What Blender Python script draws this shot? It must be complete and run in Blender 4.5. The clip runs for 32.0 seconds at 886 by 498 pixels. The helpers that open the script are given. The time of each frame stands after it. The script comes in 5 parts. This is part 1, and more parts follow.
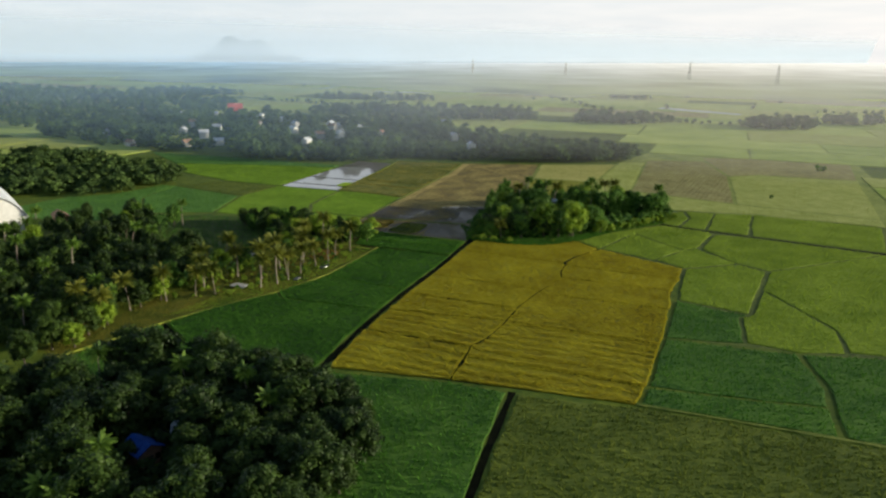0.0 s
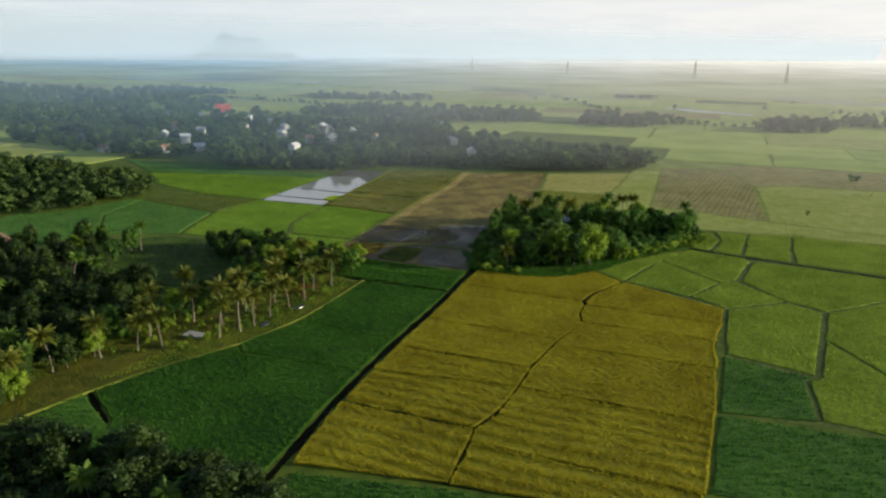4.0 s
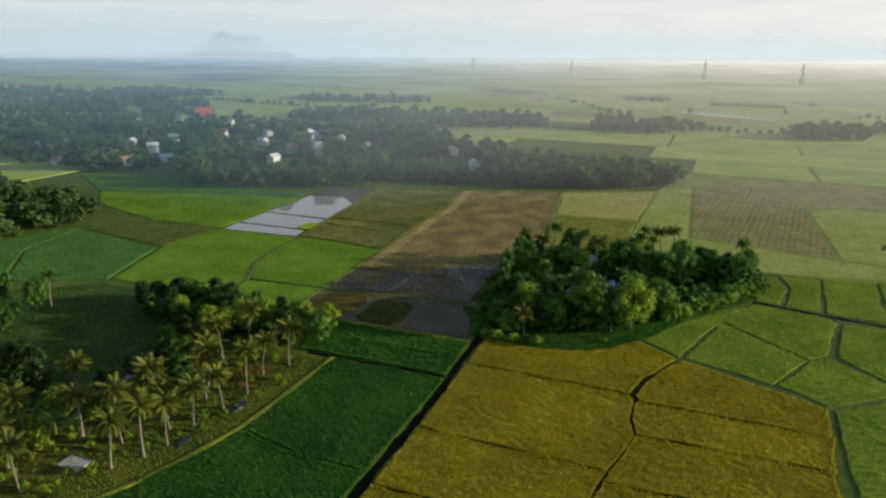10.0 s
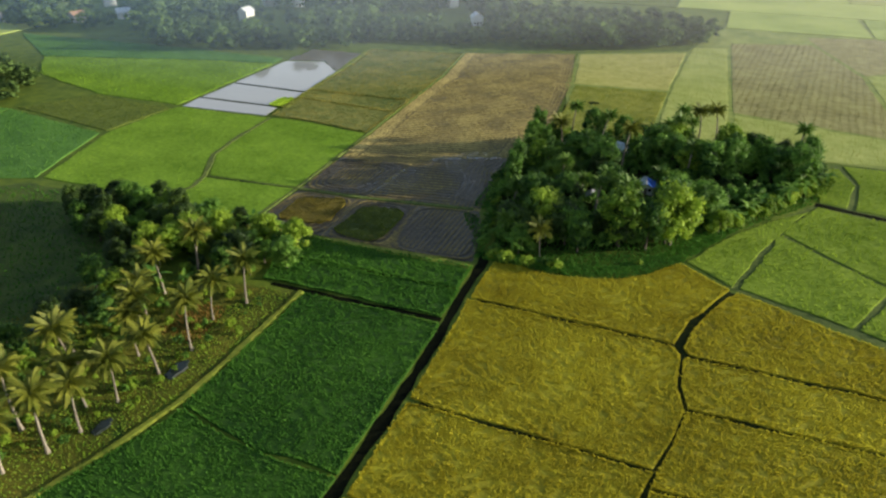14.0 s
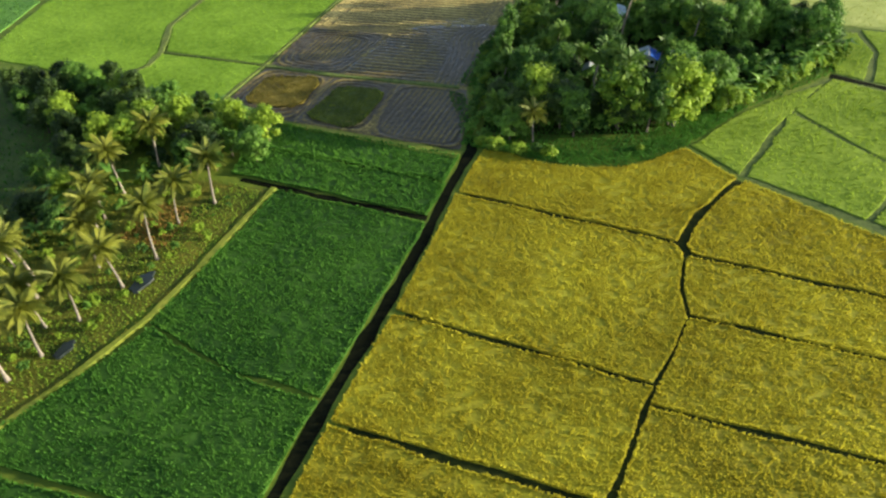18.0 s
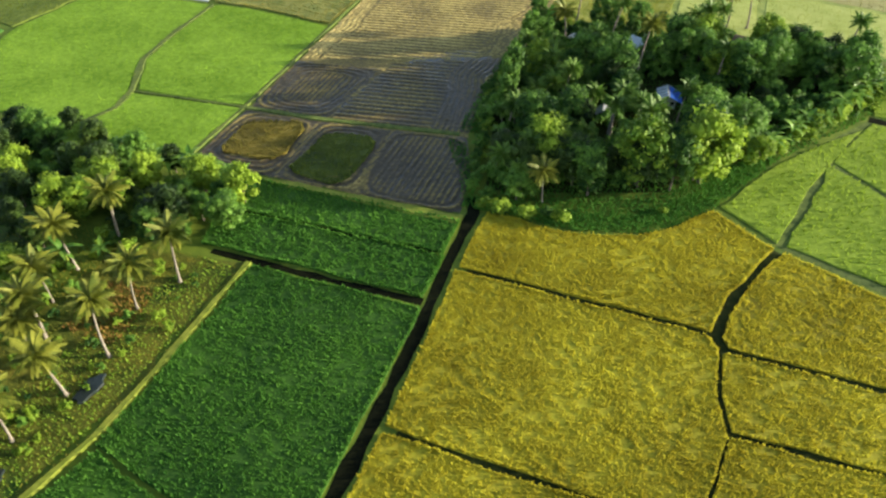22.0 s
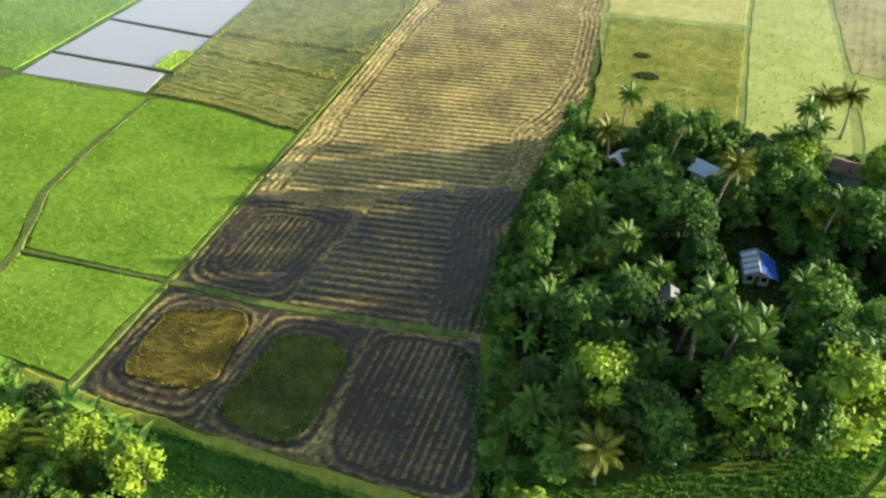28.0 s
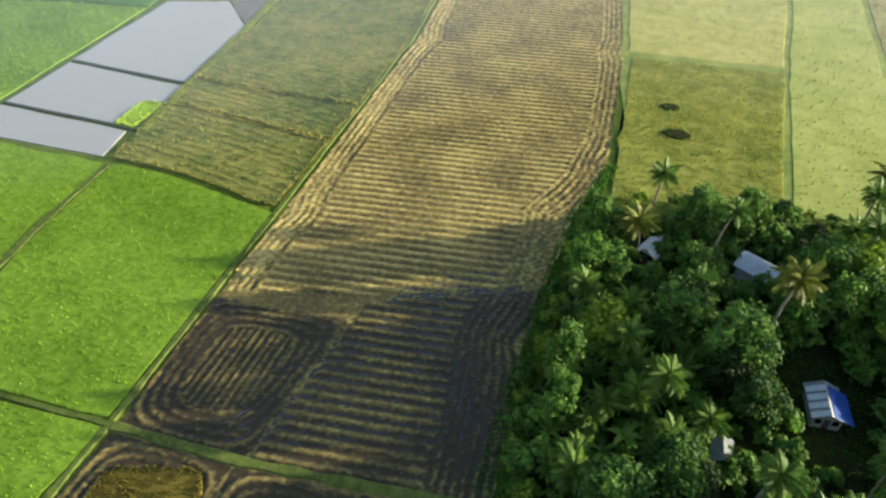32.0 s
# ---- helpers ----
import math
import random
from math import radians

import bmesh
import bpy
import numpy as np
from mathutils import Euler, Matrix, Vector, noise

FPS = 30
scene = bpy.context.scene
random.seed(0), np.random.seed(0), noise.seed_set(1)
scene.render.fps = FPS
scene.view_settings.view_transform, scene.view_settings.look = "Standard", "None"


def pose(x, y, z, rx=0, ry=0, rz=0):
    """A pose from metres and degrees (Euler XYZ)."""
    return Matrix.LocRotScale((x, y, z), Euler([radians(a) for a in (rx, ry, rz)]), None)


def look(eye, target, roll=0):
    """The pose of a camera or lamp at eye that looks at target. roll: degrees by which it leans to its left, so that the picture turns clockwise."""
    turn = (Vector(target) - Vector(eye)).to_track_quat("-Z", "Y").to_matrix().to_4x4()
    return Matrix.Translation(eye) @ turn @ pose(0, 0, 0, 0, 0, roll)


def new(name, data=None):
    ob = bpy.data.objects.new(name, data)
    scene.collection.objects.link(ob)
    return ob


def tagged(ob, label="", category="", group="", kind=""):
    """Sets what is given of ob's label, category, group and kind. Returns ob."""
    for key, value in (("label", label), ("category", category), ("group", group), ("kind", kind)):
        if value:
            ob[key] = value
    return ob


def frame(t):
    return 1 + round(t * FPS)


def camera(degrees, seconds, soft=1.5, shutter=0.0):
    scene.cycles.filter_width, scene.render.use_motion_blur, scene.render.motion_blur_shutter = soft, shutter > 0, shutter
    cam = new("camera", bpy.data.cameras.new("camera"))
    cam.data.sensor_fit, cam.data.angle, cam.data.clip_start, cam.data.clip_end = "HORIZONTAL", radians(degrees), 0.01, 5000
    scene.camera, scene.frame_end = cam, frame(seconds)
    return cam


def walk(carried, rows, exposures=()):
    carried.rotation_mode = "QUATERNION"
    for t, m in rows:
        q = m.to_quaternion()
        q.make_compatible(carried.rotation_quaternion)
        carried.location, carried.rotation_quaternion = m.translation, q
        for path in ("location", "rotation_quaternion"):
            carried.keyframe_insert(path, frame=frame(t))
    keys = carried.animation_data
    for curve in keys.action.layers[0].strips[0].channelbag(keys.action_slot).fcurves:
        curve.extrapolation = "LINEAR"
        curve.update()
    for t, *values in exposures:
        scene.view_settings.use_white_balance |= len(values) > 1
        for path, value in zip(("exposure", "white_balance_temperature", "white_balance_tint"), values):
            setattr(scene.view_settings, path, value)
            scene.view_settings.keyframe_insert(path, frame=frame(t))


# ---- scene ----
cam = camera(65.28, 32.0, soft=2.4)
PATH = [
    (0.0, 0.00, 0.00, 72.00, 73.97, -0.65, 21.40),
    (0.5, -1.75, 4.66, 72.09, 73.94, -0.66, 21.40),
    (1.0, -3.47, 9.25, 72.21, 73.92, -0.66, 21.39),
    (1.5, -5.20, 13.84, 72.30, 73.90, -0.66, 21.38),
    (2.0, -6.95, 18.52, 72.33, 73.88, -0.66, 21.37),
    (2.5, -8.68, 23.14, 72.44, 73.83, -0.66, 21.35),
    (3.0, -10.42, 27.79, 72.47, 73.82, -0.66, 21.35),
    (3.5, -12.10, 32.35, 72.59, 73.79, -0.66, 21.34),
    (5.5, -19.19, 50.93, 72.74, 73.73, -0.67, 21.32),
    (6.0, -20.83, 55.51, 72.74, 73.72, -0.68, 21.33),
    (6.5, -22.66, 60.26, 72.69, 73.73, -0.72, 21.33),
    (7.0, -24.40, 64.81, 72.70, 73.74, -0.72, 21.34),
    (7.5, -26.08, 69.35, 72.65, 73.76, -0.72, 21.34),
    (8.0, -27.78, 73.95, 72.65, 73.77, -0.74, 21.35),
    (8.5, -29.49, 78.59, 72.60, 73.76, -0.74, 21.35),
    (9.0, -31.28, 83.26, 72.48, 73.76, -0.74, 21.34),
    (9.5, -32.94, 87.84, 72.44, 73.74, -0.75, 21.33),
    (10.0, -34.65, 92.48, 72.42, 73.71, -0.74, 21.33),
    (10.5, -36.29, 97.02, 72.36, 73.70, -0.73, 21.32),
    (11.0, -38.01, 101.61, 72.38, 73.68, -0.71, 21.30),
    (11.5, -39.66, 106.25, 72.37, 73.65, -0.69, 21.30),
    (12.0, -41.43, 110.98, 72.21, 73.66, -0.68, 21.28),
    (12.5, -43.10, 115.53, 72.19, 73.47, -0.66, 21.28),
    (13.0, -44.62, 120.01, 71.97, 73.08, -0.63, 21.27),
    (13.5, -46.31, 124.61, 71.42, 67.54, -0.57, 21.26),
    (14.0, -48.01, 129.39, 71.53, 61.49, -0.42, 21.27),
    (14.5, -49.59, 133.55, 71.85, 60.49, -0.46, 21.18),
    (15.0, -50.59, 136.26, 71.65, 58.77, -0.37, 21.14),
    (15.5, -51.21, 138.08, 71.50, 54.13, -0.25, 20.94),
    (17.5, -52.24, 140.52, 71.30, 50.01, -0.18, 19.81),
    (18.0, -52.27, 140.63, 71.12, 49.95, -0.19, 19.70),
    (18.5, -52.45, 141.22, 70.97, 49.91, -0.17, 19.60),
    (19.0, -52.88, 142.52, 70.95, 49.89, -0.20, 19.63),
    (19.5, -53.56, 144.46, 71.01, 49.85, -0.23, 19.63),
    (20.0, -54.39, 146.87, 71.15, 49.83, -0.22, 19.62),
    (20.5, -55.41, 149.69, 71.26, 49.82, -0.24, 19.61),
    (21.0, -56.50, 152.84, 71.35, 49.83, -0.24, 19.64),
    (21.5, -57.65, 156.29, 71.50, 49.80, -0.23, 19.68),
    (22.0, -58.84, 159.63, 71.65, 49.77, -0.22, 19.67),
    (22.5, -60.15, 163.48, 71.78, 49.74, -0.19, 19.71),
    (23.0, -61.61, 167.45, 71.89, 49.69, -0.20, 19.71),
    (23.5, -63.00, 171.55, 71.95, 49.66, -0.16, 19.75),
    (24.0, -64.48, 175.78, 72.02, 49.63, -0.16, 19.78),
    (24.5, -65.97, 179.98, 72.00, 49.67, -0.15, 19.79),
    (25.0, -67.54, 184.33, 72.11, 49.62, -0.16, 19.79),
    (25.5, -69.09, 188.77, 72.10, 49.61, -0.16, 19.82),
    (27.5, -75.75, 206.62, 72.39, 49.41, -0.29, 19.81),
    (28.0, -77.33, 211.16, 72.42, 49.38, -0.26, 19.85),
    (28.5, -78.94, 215.70, 72.53, 49.30, -0.27, 19.85),
    (29.0, -80.58, 220.33, 72.58, 49.26, -0.25, 19.88),
    (29.5, -82.16, 224.82, 72.74, 49.19, -0.24, 19.88),
    (30.0, -83.49, 228.53, 72.99, 49.10, -0.23, 19.88),
    (30.5, -84.52, 231.34, 73.20, 49.04, -0.21, 19.89),
    (31.0, -85.21, 233.33, 73.39, 48.96, -0.20, 19.90),
    (31.5, -85.73, 234.76, 73.47, 48.88, -0.19, 19.92),
    (32.0, -86.09, 235.87, 73.51, 48.79, -0.19, 19.95),
]
EXPOSURES = [(0.0, 0.08), (6.0, 0.0), (9.0, -0.04), (12.6, -0.18), (14.0, 0.68), (15.0, 1.12), (18.0, 1.30), (22.0, 1.42), (25.0, 1.50), (28.0, 1.50), (32.0, 1.20)]
walk(cam, [(t, pose(x, y, z, rx, ry, rz)) for t, x, y, z, rx, ry, rz in PATH], EXPOSURES)

# ---- world, sun ----
SUN_ELEV, SUN_AZ = 11.0, 22.0          # degrees above the horizon; degrees from +x towards +y
world = bpy.data.worlds.new("world")
scene.world = world
world.use_nodes = True
wn, wl = world.node_tree.nodes, world.node_tree.links
wn.clear()
w_out, w_bg = wn.new("ShaderNodeOutputWorld"), wn.new("ShaderNodeBackground")
w_sky = wn.new("ShaderNodeTexSky")
w_sky.sky_type, w_sky.sun_disc = 'NISHITA', False
w_sky.sun_elevation, w_sky.sun_rotation = radians(SUN_ELEV), radians(90 - SUN_AZ)
w_sky.air_density, w_sky.dust_density, w_sky.ozone_density = 1.0, 1.5, 1.5
w_co, w_map, w_noise, w_ramp = wn.new("ShaderNodeTexCoord"), wn.new("ShaderNodeMapping"), wn.new("ShaderNodeTexNoise"), wn.new("ShaderNodeValToRGB")
w_map.inputs["Scale"].default_value = (5.0, 5.0, 38.0)
w_noise.inputs["Scale"].default_value, w_noise.inputs["Detail"].default_value, w_noise.inputs["Roughness"].default_value = 1.6, 7.0, 0.55
w_ramp.color_ramp.elements[0].position, w_ramp.color_ramp.elements[1].position = 0.35, 0.75
w_ramp.color_ramp.elements[0].color, w_ramp.color_ramp.elements[1].color = (0.93, 0.955, 0.97, 1), (1.06, 1.045, 1.03, 1)
w_mix = wn.new("ShaderNodeMix")
w_mix.data_type = 'RGBA'
w_tone = wn.new("ShaderNodeMix")                            # bright haze low over the horizon, whiter towards the sun
w_tone.data_type = 'RGBA'
w_tone.inputs["A"].default_value, w_tone.inputs["B"].default_value = (6.2, 6.9, 7.3, 1), (8.2, 8.0, 7.8, 1)
w_dot, w_side = wn.new("ShaderNodeVectorMath"), wn.new("ShaderNodeMapRange")
w_dot.operation = 'DOT_PRODUCT'
w_dot.inputs[1].default_value = (math.cos(radians(SUN_AZ)), math.sin(radians(SUN_AZ)), 0)
w_side.interpolation_type = 'SMOOTHSTEP'
w_side.inputs["From Min"].default_value, w_side.inputs["From Max"].default_value = -0.65, 0.7
wl.new(w_co.outputs["Generated"], w_dot.inputs[0])
wl.new(w_dot.outputs["Value"], w_side.inputs["Value"])
wl.new(w_side.outputs["Result"], w_tone.inputs["Factor"])
wl.new(w_tone.outputs["Result"], w_mix.inputs["B"])
w_sep, w_low, w_cloud = wn.new("ShaderNodeSeparateXYZ"), wn.new("ShaderNodeMapRange"), wn.new("ShaderNodeMix")
w_low.interpolation_type = 'SMOOTHERSTEP'
w_low.inputs["From Min"].default_value, w_low.inputs["From Max"].default_value = 0.0, 0.55
w_low.inputs["To Min"].default_value, w_low.inputs["To Max"].default_value = 0.92, 0.0
w_cloud.data_type, w_cloud.blend_type = 'RGBA', 'MULTIPLY'
w_cloud.inputs["Factor"].default_value = 1.0
wl.new(w_co.outputs["Generated"], w_sep.inputs["Vector"])
wl.new(w_sep.outputs["Z"], w_low.inputs["Value"])
wl.new(w_low.outputs["Result"], w_mix.inputs["Factor"])
wl.new(w_ramp.outputs["Color"], w_cloud.inputs["B"])
wl.new(w_co.outputs["Generated"], w_map.inputs["Vector"])
wl.new(w_map.outputs["Vector"], w_noise.inputs["Vector"])
wl.new(w_noise.outputs["Fac"], w_ramp.inputs["Fac"])
wl.new(w_sky.outputs["Color"], w_mix.inputs["A"])
wl.new(w_mix.outputs["Result"], w_cloud.inputs["A"])
wl.new(w_cloud.outputs["Result"], w_bg.inputs["Color"])
w_bg.inputs["Strength"].default_value = 0.12
wl.new(w_bg.outputs["Background"], w_out.inputs["Surface"])

sun = new("sun", bpy.data.lights.new("sun", 'SUN'))
sun.data.energy, sun.data.angle, sun.data.color = 5.0, radians(0.8), (1.0, 0.91, 0.69)
ce = math.cos(radians(SUN_ELEV))
SUN_DIR = Vector((ce * math.cos(radians(SUN_AZ)), ce * math.sin(radians(SUN_AZ)), math.sin(radians(SUN_ELEV))))
sun.matrix_world = look((300, 300, 300), Vector((300, 300, 300)) - SUN_DIR)

# ---- materials ----
def material(name, low, high, scale=1.0, rough=0.85, bump=0.4, bump_scale=6.0, big=0.06, spec=0.2, translucent=0.0, per_object=0.0, per_island=0.0, metal=0.0, hue=0.0):
    """Two-scale procedural surface: grain of size 1/scale metres and large stains, with relief and leaf translucency."""
    mat = bpy.data.materials.new(name)
    mat.use_nodes = True
    n, l = mat.node_tree.nodes, mat.node_tree.links
    bsdf, out = n["Principled BSDF"], n["Material Output"]
    geo = n.new("ShaderNodeNewGeometry")
    def tex(s, detail):
        t = n.new("ShaderNodeTexNoise")
        t.inputs["Scale"].default_value, t.inputs["Detail"].default_value, t.inputs["Roughness"].default_value = s, detail, 0.62
        l.new(geo.outputs["Position"], t.inputs["Vector"])
        return t.outputs["Fac"]
    def calc(op, a, b):
        m = n.new("ShaderNodeMath")
        m.operation = op
        for i, v in enumerate((a, b)):
            if isinstance(v, (int, float)):
                m.inputs[i].default_value = v
            else:
                l.new(v, m.inputs[i])
        return m.outputs[0]
    fac = calc('ADD', calc('MULTIPLY', calc('SUBTRACT', tex(scale, 5), 0.5), 1.9), calc('MULTIPLY', calc('SUBTRACT', tex(big, 4), 0.5), 1.6))
    fac = calc('ADD', fac, 0.5)
    if per_object:
        info = n.new("ShaderNodeObjectInfo")
        fac = calc('ADD', fac, calc('MULTIPLY', calc('SUBTRACT', info.outputs["Random"], 0.5), per_object))
    if per_island:
        fac = calc('ADD', fac, calc('MULTIPLY', calc('SUBTRACT', geo.outputs["Random Per Island"], 0.5), per_island))
    ramp = n.new("ShaderNodeValToRGB")
    ramp.color_ramp.elements[0].color, ramp.color_ramp.elements[1].color = (*low, 1), (*high, 1)
    l.new(fac, ramp.inputs["Fac"])
    l.new(ramp.outputs["Color"], bsdf.inputs["Base Color"])
    bsdf.inputs["Roughness"].default_value, bsdf.inputs["Specular IOR Level"].default_value, bsdf.inputs["Metallic"].default_value = rough, spec, metal
    if bump:
        b = n.new("ShaderNodeBump")
        b.inputs["Strength"].default_value, b.inputs["Distance"].default_value = bump, 0.15
        l.new(tex(bump_scale, 3), b.inputs["Height"])
        l.new(b.outputs["Normal"], bsdf.inputs["Normal"])
    if translucent:
        tr, mix = n.new("ShaderNodeBsdfTranslucent"), n.new("ShaderNodeMixShader")
        l.new(ramp.outputs["Color"], tr.inputs["Color"])
        mix.inputs["Fac"].default_value = translucent
        l.new(bsdf.outputs["BSDF"], mix.inputs[1])
        l.new(tr.outputs["BSDF"], mix.inputs[2])
        l.new(mix.outputs["Shader"], out.inputs["Surface"])
    return mat

M_GROUND = material("meadow ground", (0.045, 0.09, 0.010), (0.17, 0.22, 0.02), 0.25, big=0.012, bump_scale=2.0)
M_BUND = material("bund grass", (0.045, 0.075, 0.015), (0.16, 0.2, 0.04), 0.9, big=0.1)
# near black: wet soil plus the shade of a deeper ditch
M_SOIL = material("dark wet soil and ditch shade", (0.003, 0.004, 0.002), (0.012, 0.014, 0.006), 0.8, rough=0.9, spec=0.03)
# bund earth and mud; also carries painted ground shade
M_EARTH = material("dark earth and ground shade", (0.010, 0.016, 0.004), (0.045, 0.055, 0.012), 0.8, spec=0.05)
M_GOLD = material("ripe rice", (0.22, 0.185, 0.012), (0.45, 0.42, 0.03), 1.7, per_object=0.25, translucent=0.2)
M_GOLD_T = material("ripe rice ears", (0.34, 0.285, 0.016), (0.60, 0.55, 0.044), 0.55, bump=0, per_island=0.12, translucent=0.45)
M_DARK = material("young rice", (0.018, 0.062, 0.008), (0.068, 0.165, 0.018), 1.5, per_object=0.2, translucent=0.15)
M_DARK_T = material("young rice blades", (0.030, 0.12, 0.015), (0.125, 0.30, 0.034), 0.7, bump=0, per_island=0.15, translucent=0.35)
M_MID = material("middle-green rice", (0.04, 0.12, 0.018), (0.13, 0.26, 0.032), 1.2, per_object=0.25, translucent=0.15)
M_TEAL = material("blue-green rice", (0.06, 0.165, 0.028), (0.155, 0.325, 0.055), 1.0, per_object=0.2, translucent=0.15)
M_LIME = material("bright rice", (0.12, 0.23, 0.018), (0.285, 0.45, 0.05), 0.9, spec=0.06, per_object=0.2, translucent=0.15)
M_LIME_E = material("yellow-green rice", (0.145, 0.23, 0.02), (0.32, 0.42, 0.055), 0.9, spec=0.06, per_object=0.2, translucent=0.15)
M_LIME_ET = material("yellow-green rice blades", (0.20, 0.30, 0.026), (0.42, 0.54, 0.066), 0.3, spec=0.08, bump=0, per_island=0.3, translucent=0.35)
M_LIME_T = material("bright rice blades", (0.195, 0.34, 0.027), (0.415, 0.61, 0.07), 0.3, spec=0.08, bump=0, per_island=0.3, translucent=0.35)
M_OLIVE = material("olive rice", (0.08, 0.12, 0.016), (0.20, 0.25, 0.038), 0.6, per_object=0.25, translucent=0.15)
M_OLIVE_T = material("olive rice blades", (0.08, 0.125, 0.016), (0.24, 0.29, 0.045), 0.5, bump=0, per_island=0.9, translucent=0.3)
M_PALE = material("pale ripening rice", (0.28, 0.33, 0.06), (0.46, 0.49, 0.14), 0.2, per_object=0.3)
M_PALE_T = material("pale ripening blades", (0.29, 0.34, 0.06), (0.48, 0.51, 0.14), 0.25, bump=0, per_island=0.5, translucent=0.3)
M_STUBBLE = material("brown stubble", (0.22, 0.20, 0.07), (0.40, 0.37, 0.14), 0.25, per_object=0.2)
M_ROUGH = material("weedy stubble", (0.08, 0.13, 0.027), (0.32, 0.305, 0.08), 0.28, big=0.05)
M_MEADOW = material("yellow-green rough meadow", (0.15, 0.19, 0.024), (0.38, 0.37, 0.075), 0.2, big=0.05)
M_MEADOW_T = material("yellow-green meadow grass", (0.22, 0.27, 0.03), (0.48, 0.47, 0.10), 0.25, bump=0, per_island=0.5, translucent=0.4)
M_PALMFLOOR = material("dry mottled grass floor", (0.03, 0.075, 0.008), (0.20, 0.175, 0.022), 0.16, big=0.06)
M_PATCH = material("uncut browning rice", (0.05, 0.045, 0.008), (0.24, 0.18, 0.028), 0.14, big=0.08)
M_PATCH_T = material("browning rice blades", (0.07, 0.075, 0.014), (0.29, 0.235, 0.045), 0.25, bump=0, per_island=0.6, translucent=0.3)
M_PATCH_G = material("uncut green-brown rice", (0.03, 0.05, 0.008), (0.11, 0.14, 0.02), 0.2)
M_SEED = material("seedling bed", (0.34, 0.50, 0.03), (0.50, 0.66, 0.06), 0.6)
M_FARLEAF = material("distant tree leaves", (0.007, 0.026, 0.011), (0.13, 0.21, 0.05), 0.07, bump=0, per_island=0.7, translucent=0.2)
M_FARWATER = material("distant shallow water", (0.30, 0.33, 0.32), (0.50, 0.53, 0.52), 0.05, rough=0.35, spec=0.5)
M_ROUGH_T = material("weedy stubble straw", (0.09, 0.14, 0.03), (0.50, 0.43, 0.11), 0.15, bump=0, per_island=0.8, translucent=0.2)
M_GRASS_T = material("dry grass", (0.06, 0.11, 0.013), (0.34, 0.30, 0.04), 0.2, bump=0, per_island=0.7, translucent=0.3)
M_RUSSET_T = material("russet weeds", (0.16, 0.09, 0.02), (0.42, 0.26, 0.06), 0.4, bump=0, per_island=0.7, translucent=0.3)
M_BARK = material("palm bark", (0.12, 0.10, 0.08), (0.34, 0.29, 0.23), 3.0, bump_scale=9.0)
M_TRUNK = material("tree bark", (0.05, 0.04, 0.03), (0.16, 0.13, 0.10), 2.0)
M_LEAF = material("broad leaves", (0.016, 0.056, 0.012), (0.165, 0.32, 0.042), 0.4, bump=0, per_object=0.5, per_island=0.6, translucent=0.35, rough=0.6)
M_LEAF_Y = material("yellow-green leaves", (0.07, 0.15, 0.012), (0.32, 0.45, 0.04), 0.4, bump=0, per_object=0.4, per_island=0.6, translucent=0.35, rough=0.6)
# darker copy of the leaf colour, for trees standing in shade
M_LEAF_SHADED = material("shade-darkened leaves", (0.010, 0.026, 0.006), (0.052, 0.095, 0.014), 0.4, bump=0, per_object=0.5, per_island=0.6, translucent=0.2, rough=0.55)
M_YELLOW = material("cut straw-gold rice", (0.34, 0.33, 0.07), (0.53, 0.50, 0.16), 0.3)
M_FROND_G = material("green palm fronds", (0.04, 0.10, 0.016), (0.18, 0.30, 0.042), 0.4, bump=0, per_object=0.5, per_island=0.5, translucent=0.3, rough=0.5)
M_FROND = material("palm fronds", (0.055, 0.09, 0.012), (0.27, 0.28, 0.038), 0.4, bump=0, per_object=0.5, per_island=0.5, translucent=0.3, rough=0.5)
M_BANANA = material("banana leaves", (0.065, 0.165, 0.024), (0.27, 0.44, 0.065), 0.4, bump=0, per_object=0.4, per_island=0.5, translucent=0.35, rough=0.45)
M_WHITE = material("white painted wall", (0.6, 0.6, 0.57), (0.82, 0.81, 0.78), 0.8)
M_ROOF = material("weathered white sheet roof", (0.5, 0.52, 0.54), (0.8, 0.82, 0.84), 0.9, rough=0.45, spec=0.5)
M_GREY = material("dull grey sheet roof", (0.12, 0.13, 0.14), (0.26, 0.27, 0.28), 0.8, rough=0.7)
M_RUST = material("rusty sheet roof", (0.16, 0.09, 0.06), (0.42, 0.27, 0.18), 0.6, rough=0.7)
M_RED = material("red roof", (0.4, 0.07, 0.05), (0.6, 0.14, 0.1), 0.5)
M_BLUE = material("blue tarpaulin", (0.01, 0.05, 0.24), (0.03, 0.12, 0.48), 0.8, rough=0.5)
M_STEEL = material("galvanised steel", (0.2, 0.21, 0.22), (0.4, 0.41, 0.42), 0.5, rough=0.5, metal=0.6)
M_CONCRETE = material("pale concrete", (0.35, 0.34, 0.31), (0.6, 0.58, 0.54), 0.7)
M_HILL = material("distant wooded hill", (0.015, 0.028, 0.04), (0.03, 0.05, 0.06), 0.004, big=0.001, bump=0)

